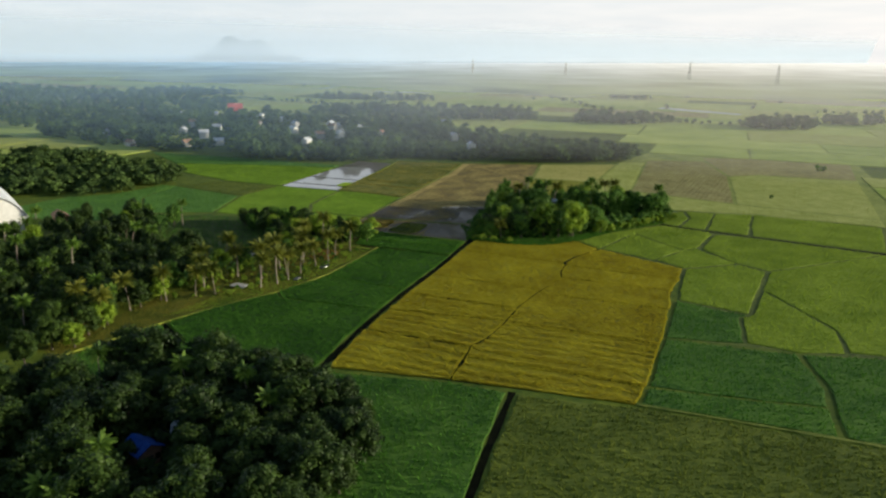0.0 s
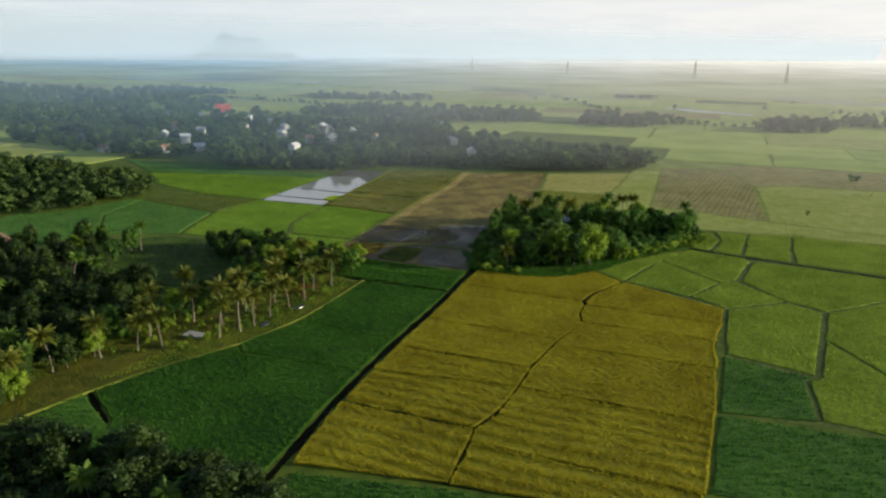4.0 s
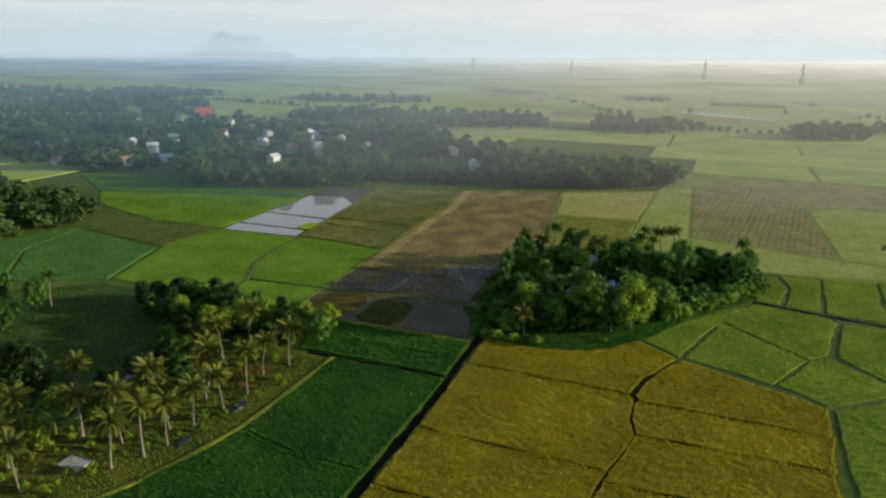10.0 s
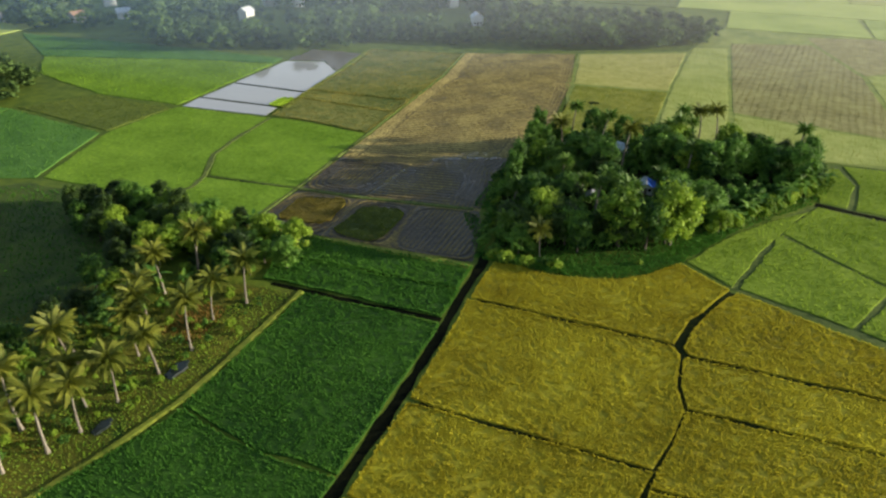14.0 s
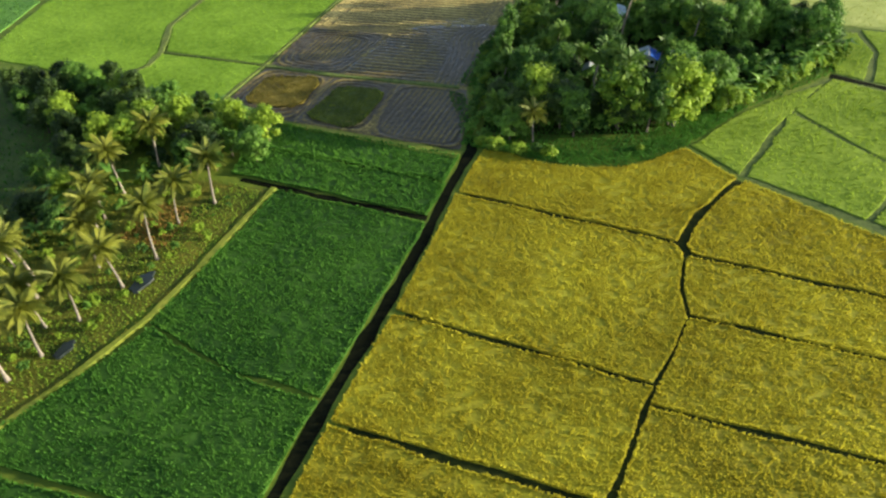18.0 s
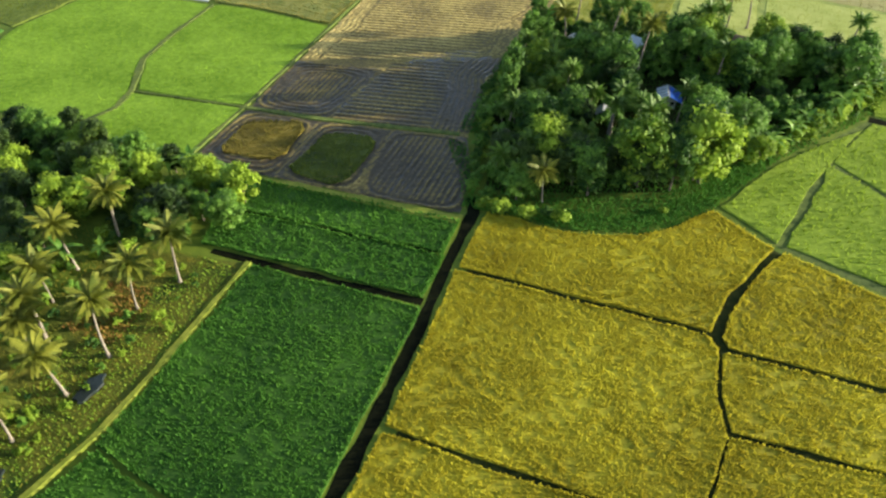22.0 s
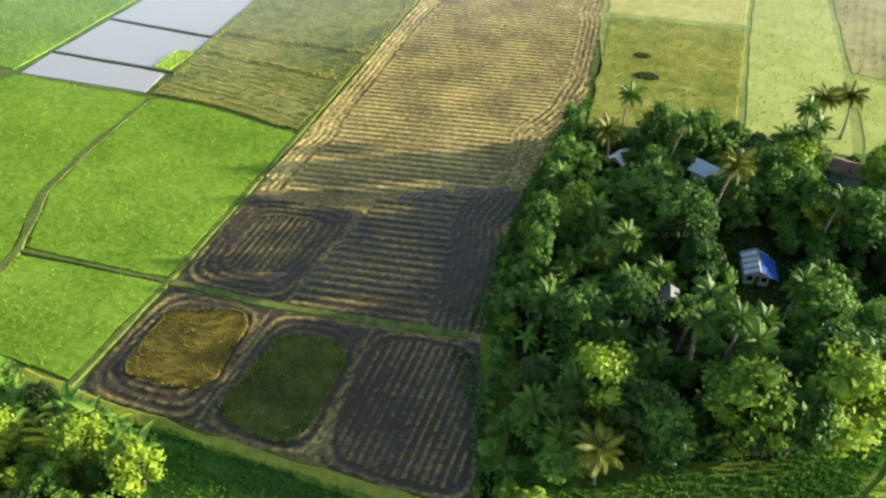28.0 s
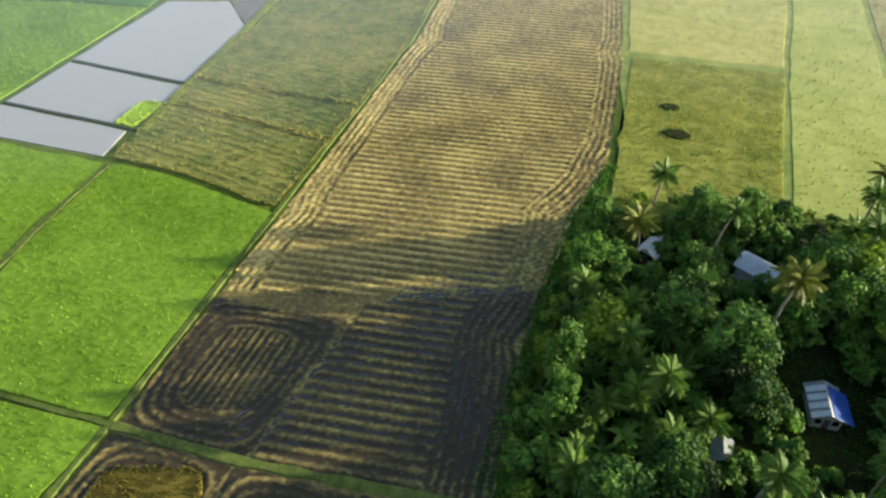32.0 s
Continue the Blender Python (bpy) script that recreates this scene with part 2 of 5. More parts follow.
def water_material():
    mat = bpy.data.materials.new("flooded paddy water")
    mat.use_nodes = True
    n, l = mat.node_tree.nodes, mat.node_tree.links
    b = n["Principled BSDF"]
    b.inputs["Base Color"].default_value = (0.40, 0.39, 0.38, 1)
    b.inputs["Roughness"].default_value, b.inputs["IOR"].default_value, b.inputs["Specular IOR Level"].default_value = 0.06, 1.33, 0.8
    geo, t, bp = n.new("ShaderNodeNewGeometry"), n.new("ShaderNodeTexNoise"), n.new("ShaderNodeBump")
    t.inputs["Scale"].default_value = 1.2
    bp.inputs["Strength"].default_value, bp.inputs["Distance"].default_value = 0.05, 0.05
    l.new(geo.outputs["Position"], t.inputs["Vector"])
    l.new(t.outputs["Fac"], bp.inputs["Height"])
    l.new(bp.outputs["Normal"], b.inputs["Normal"])
    return mat
M_WATER = water_material()

# ---- mesh helpers ----
GZ = -0.45        # level of the bare ground; the tops of the crops lie near 0

def mesh_of(name, verts, faces, *mats, smooth=False, idx=None):
    me = bpy.data.meshes.new(name)
    me.from_pydata([tuple(v) for v in verts], [], faces)
    for m in mats:
        me.materials.append(m)
    if idx is not None:
        me.polygons.foreach_set("material_index", idx)
    if smooth:
        me.polygons.foreach_set("use_smooth", [True] * len(me.polygons))
    me.update()
    return me

def tri_mesh(name, co, mat):
    """A mesh of loose triangles from an (n, 3, 3) array."""
    co = np.asarray(co, dtype=np.float32)
    n = len(co)
    me = bpy.data.meshes.new(name)
    me.vertices.add(3 * n)
    me.vertices.foreach_set("co", co.reshape(-1))
    me.loops.add(3 * n)
    me.loops.foreach_set("vertex_index", np.arange(3 * n, dtype=np.int32))
    me.polygons.add(n)
    me.polygons.foreach_set("loop_start", np.arange(0, 3 * n, 3, dtype=np.int32))
    me.materials.append(mat)
    me.update()
    me.validate()
    return me

def part(name, me, parent, label=""):
    o = new(name, me)
    o.parent = parent
    if label:
        tagged(o, label)
    return o

def from_bm(name, bm, *mats):
    me = bpy.data.meshes.new(name)
    bm.normal_update()
    bm.to_mesh(me)
    bm.free()
    for m in mats:
        me.materials.append(m)
    return me

def box_bm(bm, x0, y0, z0, x1, y1, z1):
    v = [bm.verts.new((x, y, z)) for z in (z0, z1) for x, y in ((x0, y0), (x1, y0), (x1, y1), (x0, y1))]
    for f in ((3, 2, 1, 0), (4, 5, 6, 7), (0, 1, 5, 4), (1, 2, 6, 5), (2, 3, 7, 6), (3, 0, 4, 7)):
        bm.faces.new([v[i] for i in f])
    return v

def inside(poly, pts):
    """Which of the (n, 2) points lie in the polygon."""
    p, res = np.asarray(poly, float), np.zeros(len(pts), bool)
    x, y = pts[:, 0], pts[:, 1]
    for (x0, y0), (x1, y1) in zip(p, np.roll(p, -1, 0)):
        if y0 != y1:
            res ^= ((y0 > y) != (y1 > y)) & (x < (x1 - x0) * (y - y0) / (y1 - y0) + x0)
    return res

def scatter(poly, step, rng, jitter=0.45):
    p = np.asarray(poly, float)
    (x0, y0), (x1, y1) = p.min(0), p.max(0)
    gx, gy = np.meshgrid(np.arange(x0, x1, step), np.arange(y0, y1, step))
    pts = np.c_[gx.ravel(), gy.ravel()] + rng.uniform(-jitter, jitter, (gx.size, 2)) * step
    return pts[inside(poly, pts)]

def wavy(poly, rng, step=4.0, amp=0.18):
    """The polygon with its sides broken into short, slightly uneven lengths."""
    out = []
    for a, b in zip(poly, poly[1:] + poly[:1]):
        a, b = Vector(a), Vector(b)
        n = max(1, int((b - a).length / step))
        for i in range(n):
            q = a.lerp(b, i / n)
            out.append((q.x + rng.normal(0, amp), q.y + rng.normal(0, amp)))
    return out

def slab_mesh(name, poly, z0, z1, mat):
    """A field's body: a low prism whose top edge is rounded off."""
    c = np.mean(poly, 0)
    n = len(poly)
    area = sum(a[0] * b[1] - a[1] * b[0] for a, b in zip(poly, poly[1:] + poly[:1]))
    if area < 0:
        poly = poly[::-1]
    ring = lambda k, z: [(x + (c[0] - x) * k, y + (c[1] - y) * k, z) for x, y in poly]
    k = 0.2 / max(4.0, float(np.mean(np.linalg.norm(np.asarray(poly) - c, axis=1))))
    verts = ring(0, z0) + ring(0, z0 + (z1 - z0) * 0.6) + ring(k, z1)
    faces = [(j * n + i, j * n + (i + 1) % n, (j + 1) * n + (i + 1) % n, (j + 1) * n + i) for j in (0, 1) for i in range(n)]
    faces.append(tuple(range(2 * n, 3 * n)))
    return mesh_of(name, verts, faces, mat)

def tufts(name, pts, z, size, mat, rng, blades=4, spread=0.75, swell=0.0, grow=None):
    """Leaning blades round each point."""
    n = len(pts)
    if not n:
        return None
    ang = rng.uniform(0, 2 * np.pi, (n, 1)) + np.arange(blades) * (2 * np.pi / blades) + rng.normal(0, 0.4, (n, blades))
    s = size * rng.uniform(0.6, 1.3, (n, 1)) * rng.uniform(0.7, 1.2, (n, blades))
    if grow is not None:
        s = s * grow[:, None]
    lump = np.sin(pts[:, 0] * 3.7 + 2 * np.sin(pts[:, 1] * 1.9)) * np.sin(pts[:, 1] * 4.3 + 2 * np.sin(pts[:, 0] * 1.7 + 1)) + 0.6 * rng.normal(size=n)
    z = z + 0.05 * lump[:, None]
    if swell:                                                     # the crop leans in long low waves along its rows
        wave = np.sin(2 * np.pi * (pts[:, 1] + 0.03 * pts[:, 0] + 0.9 * np.sin(pts[:, 0] * 0.11) + 0.8 * np.sin(pts[:, 1] * 0.23)) / 4.2)
        z = z + (swell * np.clip((192 - pts[:, 1]) / 30, 0, 1) * wave)[:, None]
    base = np.stack([pts[:, :1] + 0 * ang, pts[:, 1:] + 0 * ang, 0 * ang + z], -1)
    d = np.stack([np.cos(ang), np.sin(ang), 0 * ang], -1)
    e = np.stack([-np.sin(ang), np.cos(ang), 0 * ang], -1)
    w = 0.30 * s[..., None]
    tip = base + d * (s * spread)[..., None] + np.array([0, 0, 1.0]) * (s * 0.85)[..., None]
    co = np.stack([base - e * w, base + e * w, tip], 2).reshape(-1, 3, 3)
    return tri_mesh(name, co, mat)

RNG = np.random.default_rng(7)

def field(poly, body, blades, label, step=0.0, size=0.34, top=-0.25, category="rice field", name="rice_field", group="rice fields", amp=0.18, rows=None, swell=0.0):
    rng = RNG
    pw = wavy(poly, rng, amp=amp)
    ob = new(name, slab_mesh(name, pw, GZ - 0.05, top, body))
    tagged(ob, label, category, group, "structure")
    if step:
        pts, grow = scatter(pw, step, rng), None
        thin = np.sin(pts[:, 0] * 1.1 + 2 * np.sin(pts[:, 1] * 0.7)) * np.sin(pts[:, 1] * 1.3 + 2 * np.sin(pts[:, 0] * 0.6)) + 0.4 * rng.normal(size=len(pts))
        pts = pts[thin > (-0.56 if step < 0.6 else -0.6)]                                  # the crop stands thinner in places
        if rows:                                                  # direction and spacing of the cut rows
            dx, dy, gap = rows
            pts = pts[np.sin(2 * np.pi * (pts[:, 0] * dx + pts[:, 1] * dy + 0.3 * np.sin(pts[:, 0] * 0.2)) / gap) > -0.15]
        if step < 0.6:                                            # a fuller fringe of plants along the margin
            ring = [Vector(a).lerp(Vector(b), i / 12) for a, b in zip(pw, pw[1:] + pw[:1]) for i in range(12)]
            c = Vector(np.mean(pw, 0))
            rim = np.array([tuple(q + (c - q).normalized() * rng.uniform(0.0, 0.4)) for q in ring])
            grow = np.concatenate([np.ones(len(pts)), np.full(len(rim), 1.4)])
            pts = np.concatenate([pts, rim])
        me = tufts("rice_plants", pts, top - 0.05, size * 1.35, blades, rng, 4, 0.5, swell, grow)
        if me:
            tagged(part("rice_plants", me, ob), kind="stuff")
    return ob

def strip_mesh(name, line, half, z, mat, depth=0.3, rng=None):
    """A bund, path or ditch bed along a line: flat top with sloping sides."""
    v, f = [], []
    pts = []
    for a, b in zip(line, line[1:]):
        n = max(1, int(math.dist(a, b) / 3.0))
        pts += [Vector(a).lerp(Vector(b), i / n) for i in range(n)]
    pts.append(Vector(line[-1]))
    for i, p in enumerate(pts):
        d = (pts[min(i + 1, len(pts) - 1)] - pts[max(i - 1, 0)]).normalized()
        e = Vector((-d.y, d.x))
        h = half * (1 + (rng.normal(0, 0.2) if rng else 0))
        for k, zz in ((-1.5, z - depth), (-1, z), (1, z), (1.5, z - depth)):
            q = p + e * h * k
            v.append((q.x, q.y, zz))
    for i in range(len(pts) - 1):
        for k in range(3):
            f.append((4 * i + k, 4 * i + k + 4, 4 * i + k + 5, 4 * i + k + 1))
    f = [tuple(reversed(q)) for q in f]
    return mesh_of(name, v, f, mat)

# ---- ground ----
def ground_mesh():
    ax = np.array([-12000, -5200, -3000, -1500, -800, -500, -350, -260, -200, -150, -100, -50, 0, 50, 120, 250, 500, 1000, 2000, 3500, 5200, 12000], float)
    ay = np.array([-1500, -500, -200, 0, 60, 120, 180, 240, 300, 360, 420, 500, 600, 800, 1200, 2000, 3500, 6000, 14000], float)
    v = [(x, y, GZ) for y in ay for x in ax]
    n = len(ax)
    f = [(j * n + i, j * n + i + 1, (j + 1) * n + i + 1, (j + 1) * n + i) for j in range(len(ay) - 1) for i in range(n - 1)]
    return mesh_of("ground", v, f, M_GROUND)
tagged(new("ground", ground_mesh()), "flat grassy farmland reaching to the hazy horizon", "ground", kind="structure")

# ---- golden rice plots on both sides of the winding bund ----
def split_plots(left, right, cuts, body, blades, label, step, size):
    """Plots between two lines (each a list of x, y running north), cut across at the y pairs; a narrow bund is left between them."""
    def at(line, y):
        for a, b in zip(line, line[1:]):
            if a[1] <= y <= b[1]:
                return a[0] + (b[0] - a[0]) * (y - a[1]) / (b[1] - a[1])
        return line[0][0] if y < line[0][1] else line[-1][0]
    g, gy = 0.33, 0.46
    for (l0, r0), (l1, r1) in zip(cuts, cuts[1:]):
        ls = [(at(left, l0) + g, l0 + gy)] + [(x + g, y) for x, y in left if l0 + 1 < y < l1 - 1] + [(at(left, l1) + g, l1 - gy)]
        rs = [(at(right, r0) - g, r0 + gy)] + [(x - g, y) for x, y in right if r0 + 1 < y < r1 - 1] + [(at(right, r1) - g, r1 - gy)]
        field(rs + ls[::-1], body, blades, label, step, size, group="golden rice plots", swell=0.11)

GOLD = "ripe golden rice plot edged by narrow dark bunds"
# soil whose dark colour also gives the shadow lines between plots
tagged(new("soil", slab_mesh("soil", [(-78, 130.4), (-9.4, 139.6), (-6.4, 244), (-36, 257.4), (-46.6, 263.6), (-57, 253.6), (-70, 250), (-82.6, 250)], GZ - 0.05, GZ + 0.02, M_EARTH)), "dark soil under the golden rice, toned for shade between plots", "soil", kind="structure")
DITCH_E = [(-79.0, 129), (-81.4, 150), (-82.6, 169), (-83.1, 187), (-82.9, 205), (-83.1, 221), (-84.0, 237), (-84.2, 250)]
CENTRE = [(-50, 134), (-51.6, 153.5), (-49.4, 160.7), (-48.4, 174.5), (-48.2, 184.8), (-45.6, 204), (-43.6, 210.6), (-42.5, 218.4), (-43.8, 224.4), (-43.9, 232.3), (-45.2, 235.2)]
GOLD_E = [(-9.2, 138.6), (-7.9, 148.3), (-7.0, 174), (-6.6, 179), (-6.6, 206), (-7.2, 218), (-5.4, 232), (-5.2, 244.8)]
split_plots(DITCH_E, CENTRE, [(129.2, 134.6), (153.6, 153.8), (169.4, 174.4), (184.4, 185.0), (205.0, 204.0), (236.2, 235.1)], M_GOLD, M_GOLD_T, GOLD, 0.30, 0.25)
split_plots(CENTRE, GOLD_E, [(134.6, 138.8), (148.8, 148.3), (174.4, 174.2), (200.6, 201.6), (218.4, 219.4), (232.6, 232.4)], M_GOLD, M_GOLD_T, GOLD, 0.30, 0.25)
field([(-83.6, 236.8), (-45.4, 235.7), (-43.2, 244.6), (-36.8, 257.8), (-46.8, 265.2), (-52, 259), (-57.6, 254.4), (-67.6, 251), (-72.8, 250.9), (-78.5, 251.6), (-83.6, 251)], M_GOLD, M_GOLD_T, GOLD, 0.30, 0.25, group="golden rice plots", swell=0.08)
field([(-44.2, 235), (-43.2, 233.2), (-6, 232.9), (-5.7, 244.2), (-20.3, 250.5), (-35.4, 257.6), (-42, 244.4)], M_GOLD, M_GOLD_T, GOLD, 0.30, 0.25, group="golden rice plots", swell=0.08)

# ---- green plots ----
YOUNG = "dense dark-green young rice beside the ditch"
BRIGHT = "sunlit bright-green rice field"
OLIVE = "olive-green rice field with low bunds"
PALE = "pale yellow-green ripening rice field"
for poly in ([(-114, 191.2), (-97.6, 187.6), (-85.5, 187.7), (-85.7, 226.4), (-113.8, 225.8)],
             [(-120.4, 170), (-116.5, 166), (-85.1, 168.4), (-85.6, 187), (-98, 186.8), (-113.6, 190.3), (-116.2, 181)],
             [(-120.2, 168), (-129, 150.5), (-133.2, 136.5), (-119.6, 128.6), (-112, 116), (-81.2, 117), (-84.1, 152), (-84.9, 167.7), (-116.5, 165)]):
    field(poly, M_DARK, M_DARK_T, YOUNG, 0.36, 0.27)
field([(-140, 107), (-121, 98), (-112, 122), (-120.6, 127), (-134.4, 134.6)], M_MID, M_DARK_T, "small green rice plot beside the palm grove", 0.8, 0.4)
field([(-124.5, 228), (-86.2, 228.4), (-86.6, 238.2), (-127, 237)], M_DARK, M_DARK_T, YOUNG, 0.42, 0.34)
field([(-129, 237.8), (-86.8, 239), (-87, 247.4), (-138, 246.4)], M_DARK, M_DARK_T, YOUNG, 0.42, 0.34)
field([(-143.2, 270), (-169, 268.2), (-177, 281.5), (-179.4, 296), (-181.2, 316.6), (-171.5, 317.6), (-145.4, 314)], M_LIME, M_LIME_T, BRIGHT, 0.7, 0.23)
field([(-143, 268.8), (-143, 249), (-170, 250.4), (-167.4, 260), (-169.4, 266.6)], M_LIME, M_LIME_T, BRIGHT, 0.7, 0.23)
field([(-182.2, 316.4), (-218.4, 314.8), (-220.4, 285), (-208.6, 250), (-171.4, 250.8), (-168.6, 260), (-170.4, 266.6), (-178.4, 281), (-180.4, 295.6)], M_LIME, M_LIME_T, BRIGHT, 0.8, 0.23)
field([(-210.6, 249), (-222.2, 283.4), (-269, 291), (-262, 262), (-238, 236)], M_TEAL, M_TEAL, "blue-green rice field west of the bright fields", 1.1, 0.4)
field([(-263, 261), (-270, 291), (-277, 291), (-281, 264), (-296, 246), (-300, 215), (-250, 205), (-239.4, 235)], M_TEAL, M_TEAL, "blue-green rice field west of the bright fields", 1.2, 0.4)
field([(-222, 286), (-219.4, 312.4), (-256, 314.6), (-268, 293)], M_OLIVE, M_OLIVE_T, "weedy olive strip between green fields", 1.1, 0.35)
field([(-220, 316.8), (-256, 317), (-300, 330), (-322, 352), (-246, 376), (-222.6, 380)], M_LIME, M_LIME_T, BRIGHT, 1.2, 0.36)
field([(-323, 353), (-372, 384), (-290, 389), (-224, 390), (-222.8, 381), (-246, 377)], M_TEAL, M_TEAL, "shaded green rice field before the village trees", 1.3, 0.36)
for poly in ([(-8.2, 140), (29.2, 141.2), (29, 152.6), (20.5, 151.2), (-7.4, 147.8)],
             [(-7.2, 149), (20.5, 152.6), (28.6, 154), (29.2, 162), (25, 180.6), (-6, 178.2)],
             [(-5.8, 179.8), (12.8, 183.6), (12, 202.8), (14, 205), (-5.2, 209.8)],
             [(26.8, 181), (31, 162), (31, 141.4), (66, 142), (76, 191), (45.7, 186.4)]):
    field(poly, M_MID, M_DARK_T, "dark-green young rice plot with thin bunds", 0.8, 0.38)
for poly in ([(14, 184.4), (25.8, 182.6), (36.5, 186.2), (36.4, 202), (20, 230), (16.4, 206), (13.4, 203)],
             [(-4.6, 211.6), (14.8, 206.8), (18, 232), (21.6, 252.6), (12.7, 257.6), (-4, 244.4), (-4.4, 232)],
             [(20, 232), (37.4, 203), (38.2, 187.6), (76, 193), (84, 250), (64, 292.6), (23.4, 253.4)],
             [(-14.6, 252.2), (-5.2, 246.4), (11.8, 259), (-1.6, 273.4), (-6, 270)],
             [(-35, 259.6), (-16, 252.6), (-7, 270), (-27, 288), (-28.4, 281)], [(-45.6, 266.8), (-36.4, 260), (-29.8, 281.5), (-19.6, 304.5), (-36, 285)],
             [(-26.4, 289), (-6.4, 270.8), (-2, 274.4), (3, 299.8), (1.6, 303), (-17.6, 307.4)],
             [(4.8, 299.8), (0.2, 274.6), (13, 259.8), (22.4, 254.4), (63, 293.2), (20.5, 299.6)]):
    field(poly, M_LIME_E, M_LIME_ET, "fresh green rice plot behind a low bund", 0.85, 0.36)
for poly in ([(-17, 311), (-10.8, 309.4), (-7.2, 326), (-10, 338), (-14, 336)], [(-9, 309), (0.2, 307.6), (3.4, 341), (-8.6, 341), (-5.8, 327)],
             [(2, 307.4), (17.2, 305), (18.2, 325), (20, 346), (4.6, 342)], [(19.4, 304.6), (66, 297.4), (72, 342), (21.2, 346), (19.6, 325)]):
    field(poly, M_LIME_E, M_LIME_ET, "small green plot along the field ditch", 1.0, 0.34)
field([(-33.6, 133.4), (-9, 137.6), (29.8, 139), (66, 140.4), (70, 60), (-28, 60), (-30.2, 95), (-32, 112)], M_OLIVE, M_OLIVE_T, OLIVE, 0.75, 0.42)
field([(-77, 127.6), (-50, 133.2), (-36.6, 133.6), (-34.4, 109.4), (-32.6, 95), (-31, 60), (-60, 60), (-60, 100), (-74, 112)], M_MID, M_DARK_T, YOUNG, 0.75, 0.42)
# east side
M_MARGIN = material("pale grass margin", (0.16, 0.22, 0.04), (0.34, 0.38, 0.09), 0.3)
tagged(new("field_margin", slab_mesh("field_margin", [(-4, 180), (38, 184), (76, 192), (84, 250), (76, 296), (74, 343), (20, 348), (-12, 340), (-10, 326), (-18, 309), (-34, 287), (-45, 267), (-36, 258.6), (-6, 246)], GZ - 0.05, GZ + 0.02, M_BUND)), "grassy margins between the small eastern plots", "field margin", kind="structure")
tagged(new("field_margin", slab_mesh("field_margin", [(-100, 396), (-90, 352), (-16, 342), (74, 346), (90, 360), (96, 640), (-30, 640), (-46, 540), (-60, 474), (-106, 450)], GZ - 0.05, -0.34, M_MARGIN)), "pale grassy margins between the eastern fields", "field margin", kind="structure")
field([(-96, 395.6), (-91.4, 338), (-63, 345), (-61.8, 399.4)], M_MEADOW, M_MEADOW_T, "rough yellow-green field with muddy hollows", 0.6, 0.3)
field([(-97, 398), (-62.2, 402.4), (-60.4, 469.6), (-104.6, 448.8)], M_YELLOW, M_ROUGH_T, "small cut straw-gold plot near the village", 1.6, 0.25)
field([(-61, 345), (-41, 344), (-40, 381), (-43, 488), (-58, 484), (-60.8, 402)], M_PALE, M_PALE_T, PALE, 1.4, 0.3)
field([(-38.4, 382.2), (12.4, 370.4), (9.4, 454), (-5, 512), (-41.4, 500)], M_STUBBLE, M_STUBBLE, "brown harvested field with faint tractor rows", 0.9, 0.3, rows=(1.0, -0.12, 2.6))
field([(14.4, 370.2), (75, 360), (82, 470), (28, 466), (11.6, 453)], M_PALE, M_PALE_T, PALE, 1.8, 0.3)
field([(-39, 346), (-14, 342), (21, 348.6), (74, 344), (75, 358), (13, 368), (-38, 379)], M_PALE, M_PALE_T, PALE, 1.3, 0.3)
field([(-3, 512), (11, 456), (28, 469), (82, 472), (90, 560), (-6, 530)], M_STUBBLE, M_STUBBLE, "brown harvested field with faint tractor rows", 2.0, 0.3)
# weedy stubble between water and ploughed field
for poly in ([(-184.4, 329.4), (-182.8, 318.4), (-171, 318.8), (-146, 315.6), (-146.2, 337.6), (-185.6, 339.8)], [(-186, 340.4), (-146.2, 338.2), (-147, 352.4), (-170, 351), (-187, 350.4)],
             [(-187.2, 351), (-170, 351.6), (-147.2, 353), (-149.4, 388), (-154.6, 428), (-196, 420), (-190.6, 396)]):
    field(poly, M_ROUGH, M_ROUGH_T, "weedy brown-green stubble field beside the flooded paddies", 0.5, 0.32, rows=(0.12, 1.0, 1.9), category="stubble field", name="stubble_field", group="stubble fields")

# ---- flooded paddies ----
def pond(poly, label):
    ob = new("flooded_paddy", slab_mesh("flooded_paddy", wavy(poly, RNG, 5, 0.12), GZ - 0.05, -0.28, M_WATER))
    return tagged(ob, label, "flooded paddy", "flooded paddies", "structure")
for poly in ([(-217.6, 316), (-184.8, 318), (-186.4, 327.2), (-218.6, 326.6)], [(-218.6, 328), (-191, 328.6), (-191.4, 338.6), (-186.4, 339.6), (-187, 347), (-219, 347.4)],
             [(-219.4, 348.8), (-187.4, 348.6), (-190.6, 378), (-205, 392), (-220.4, 386)]):
    pond(poly, "flooded paddy of still water reflecting the pale sky")
M_MUD = material("wet mud", (0.10, 0.085, 0.065), (0.22, 0.19, 0.15), 0.3, rough=0.3, spec=0.5)
tagged(new("mud_flat", slab_mesh("mud_flat", wavy([(-191, 379), (-205.6, 393), (-221, 388), (-221, 410), (-196, 412)], RNG, 5, 0.4), GZ - 0.05, -0.30, M_MUD)), "wet brown mud at the far end of the flooded paddy", "mud", kind="structure")
field([(-190.2, 329), (-186, 329), (-186.6, 338.6), (-190.8, 338.2)], M_SEED, M_SEED, "tiny bright seedling bed in the flooded paddy", 0.5, 0.3)

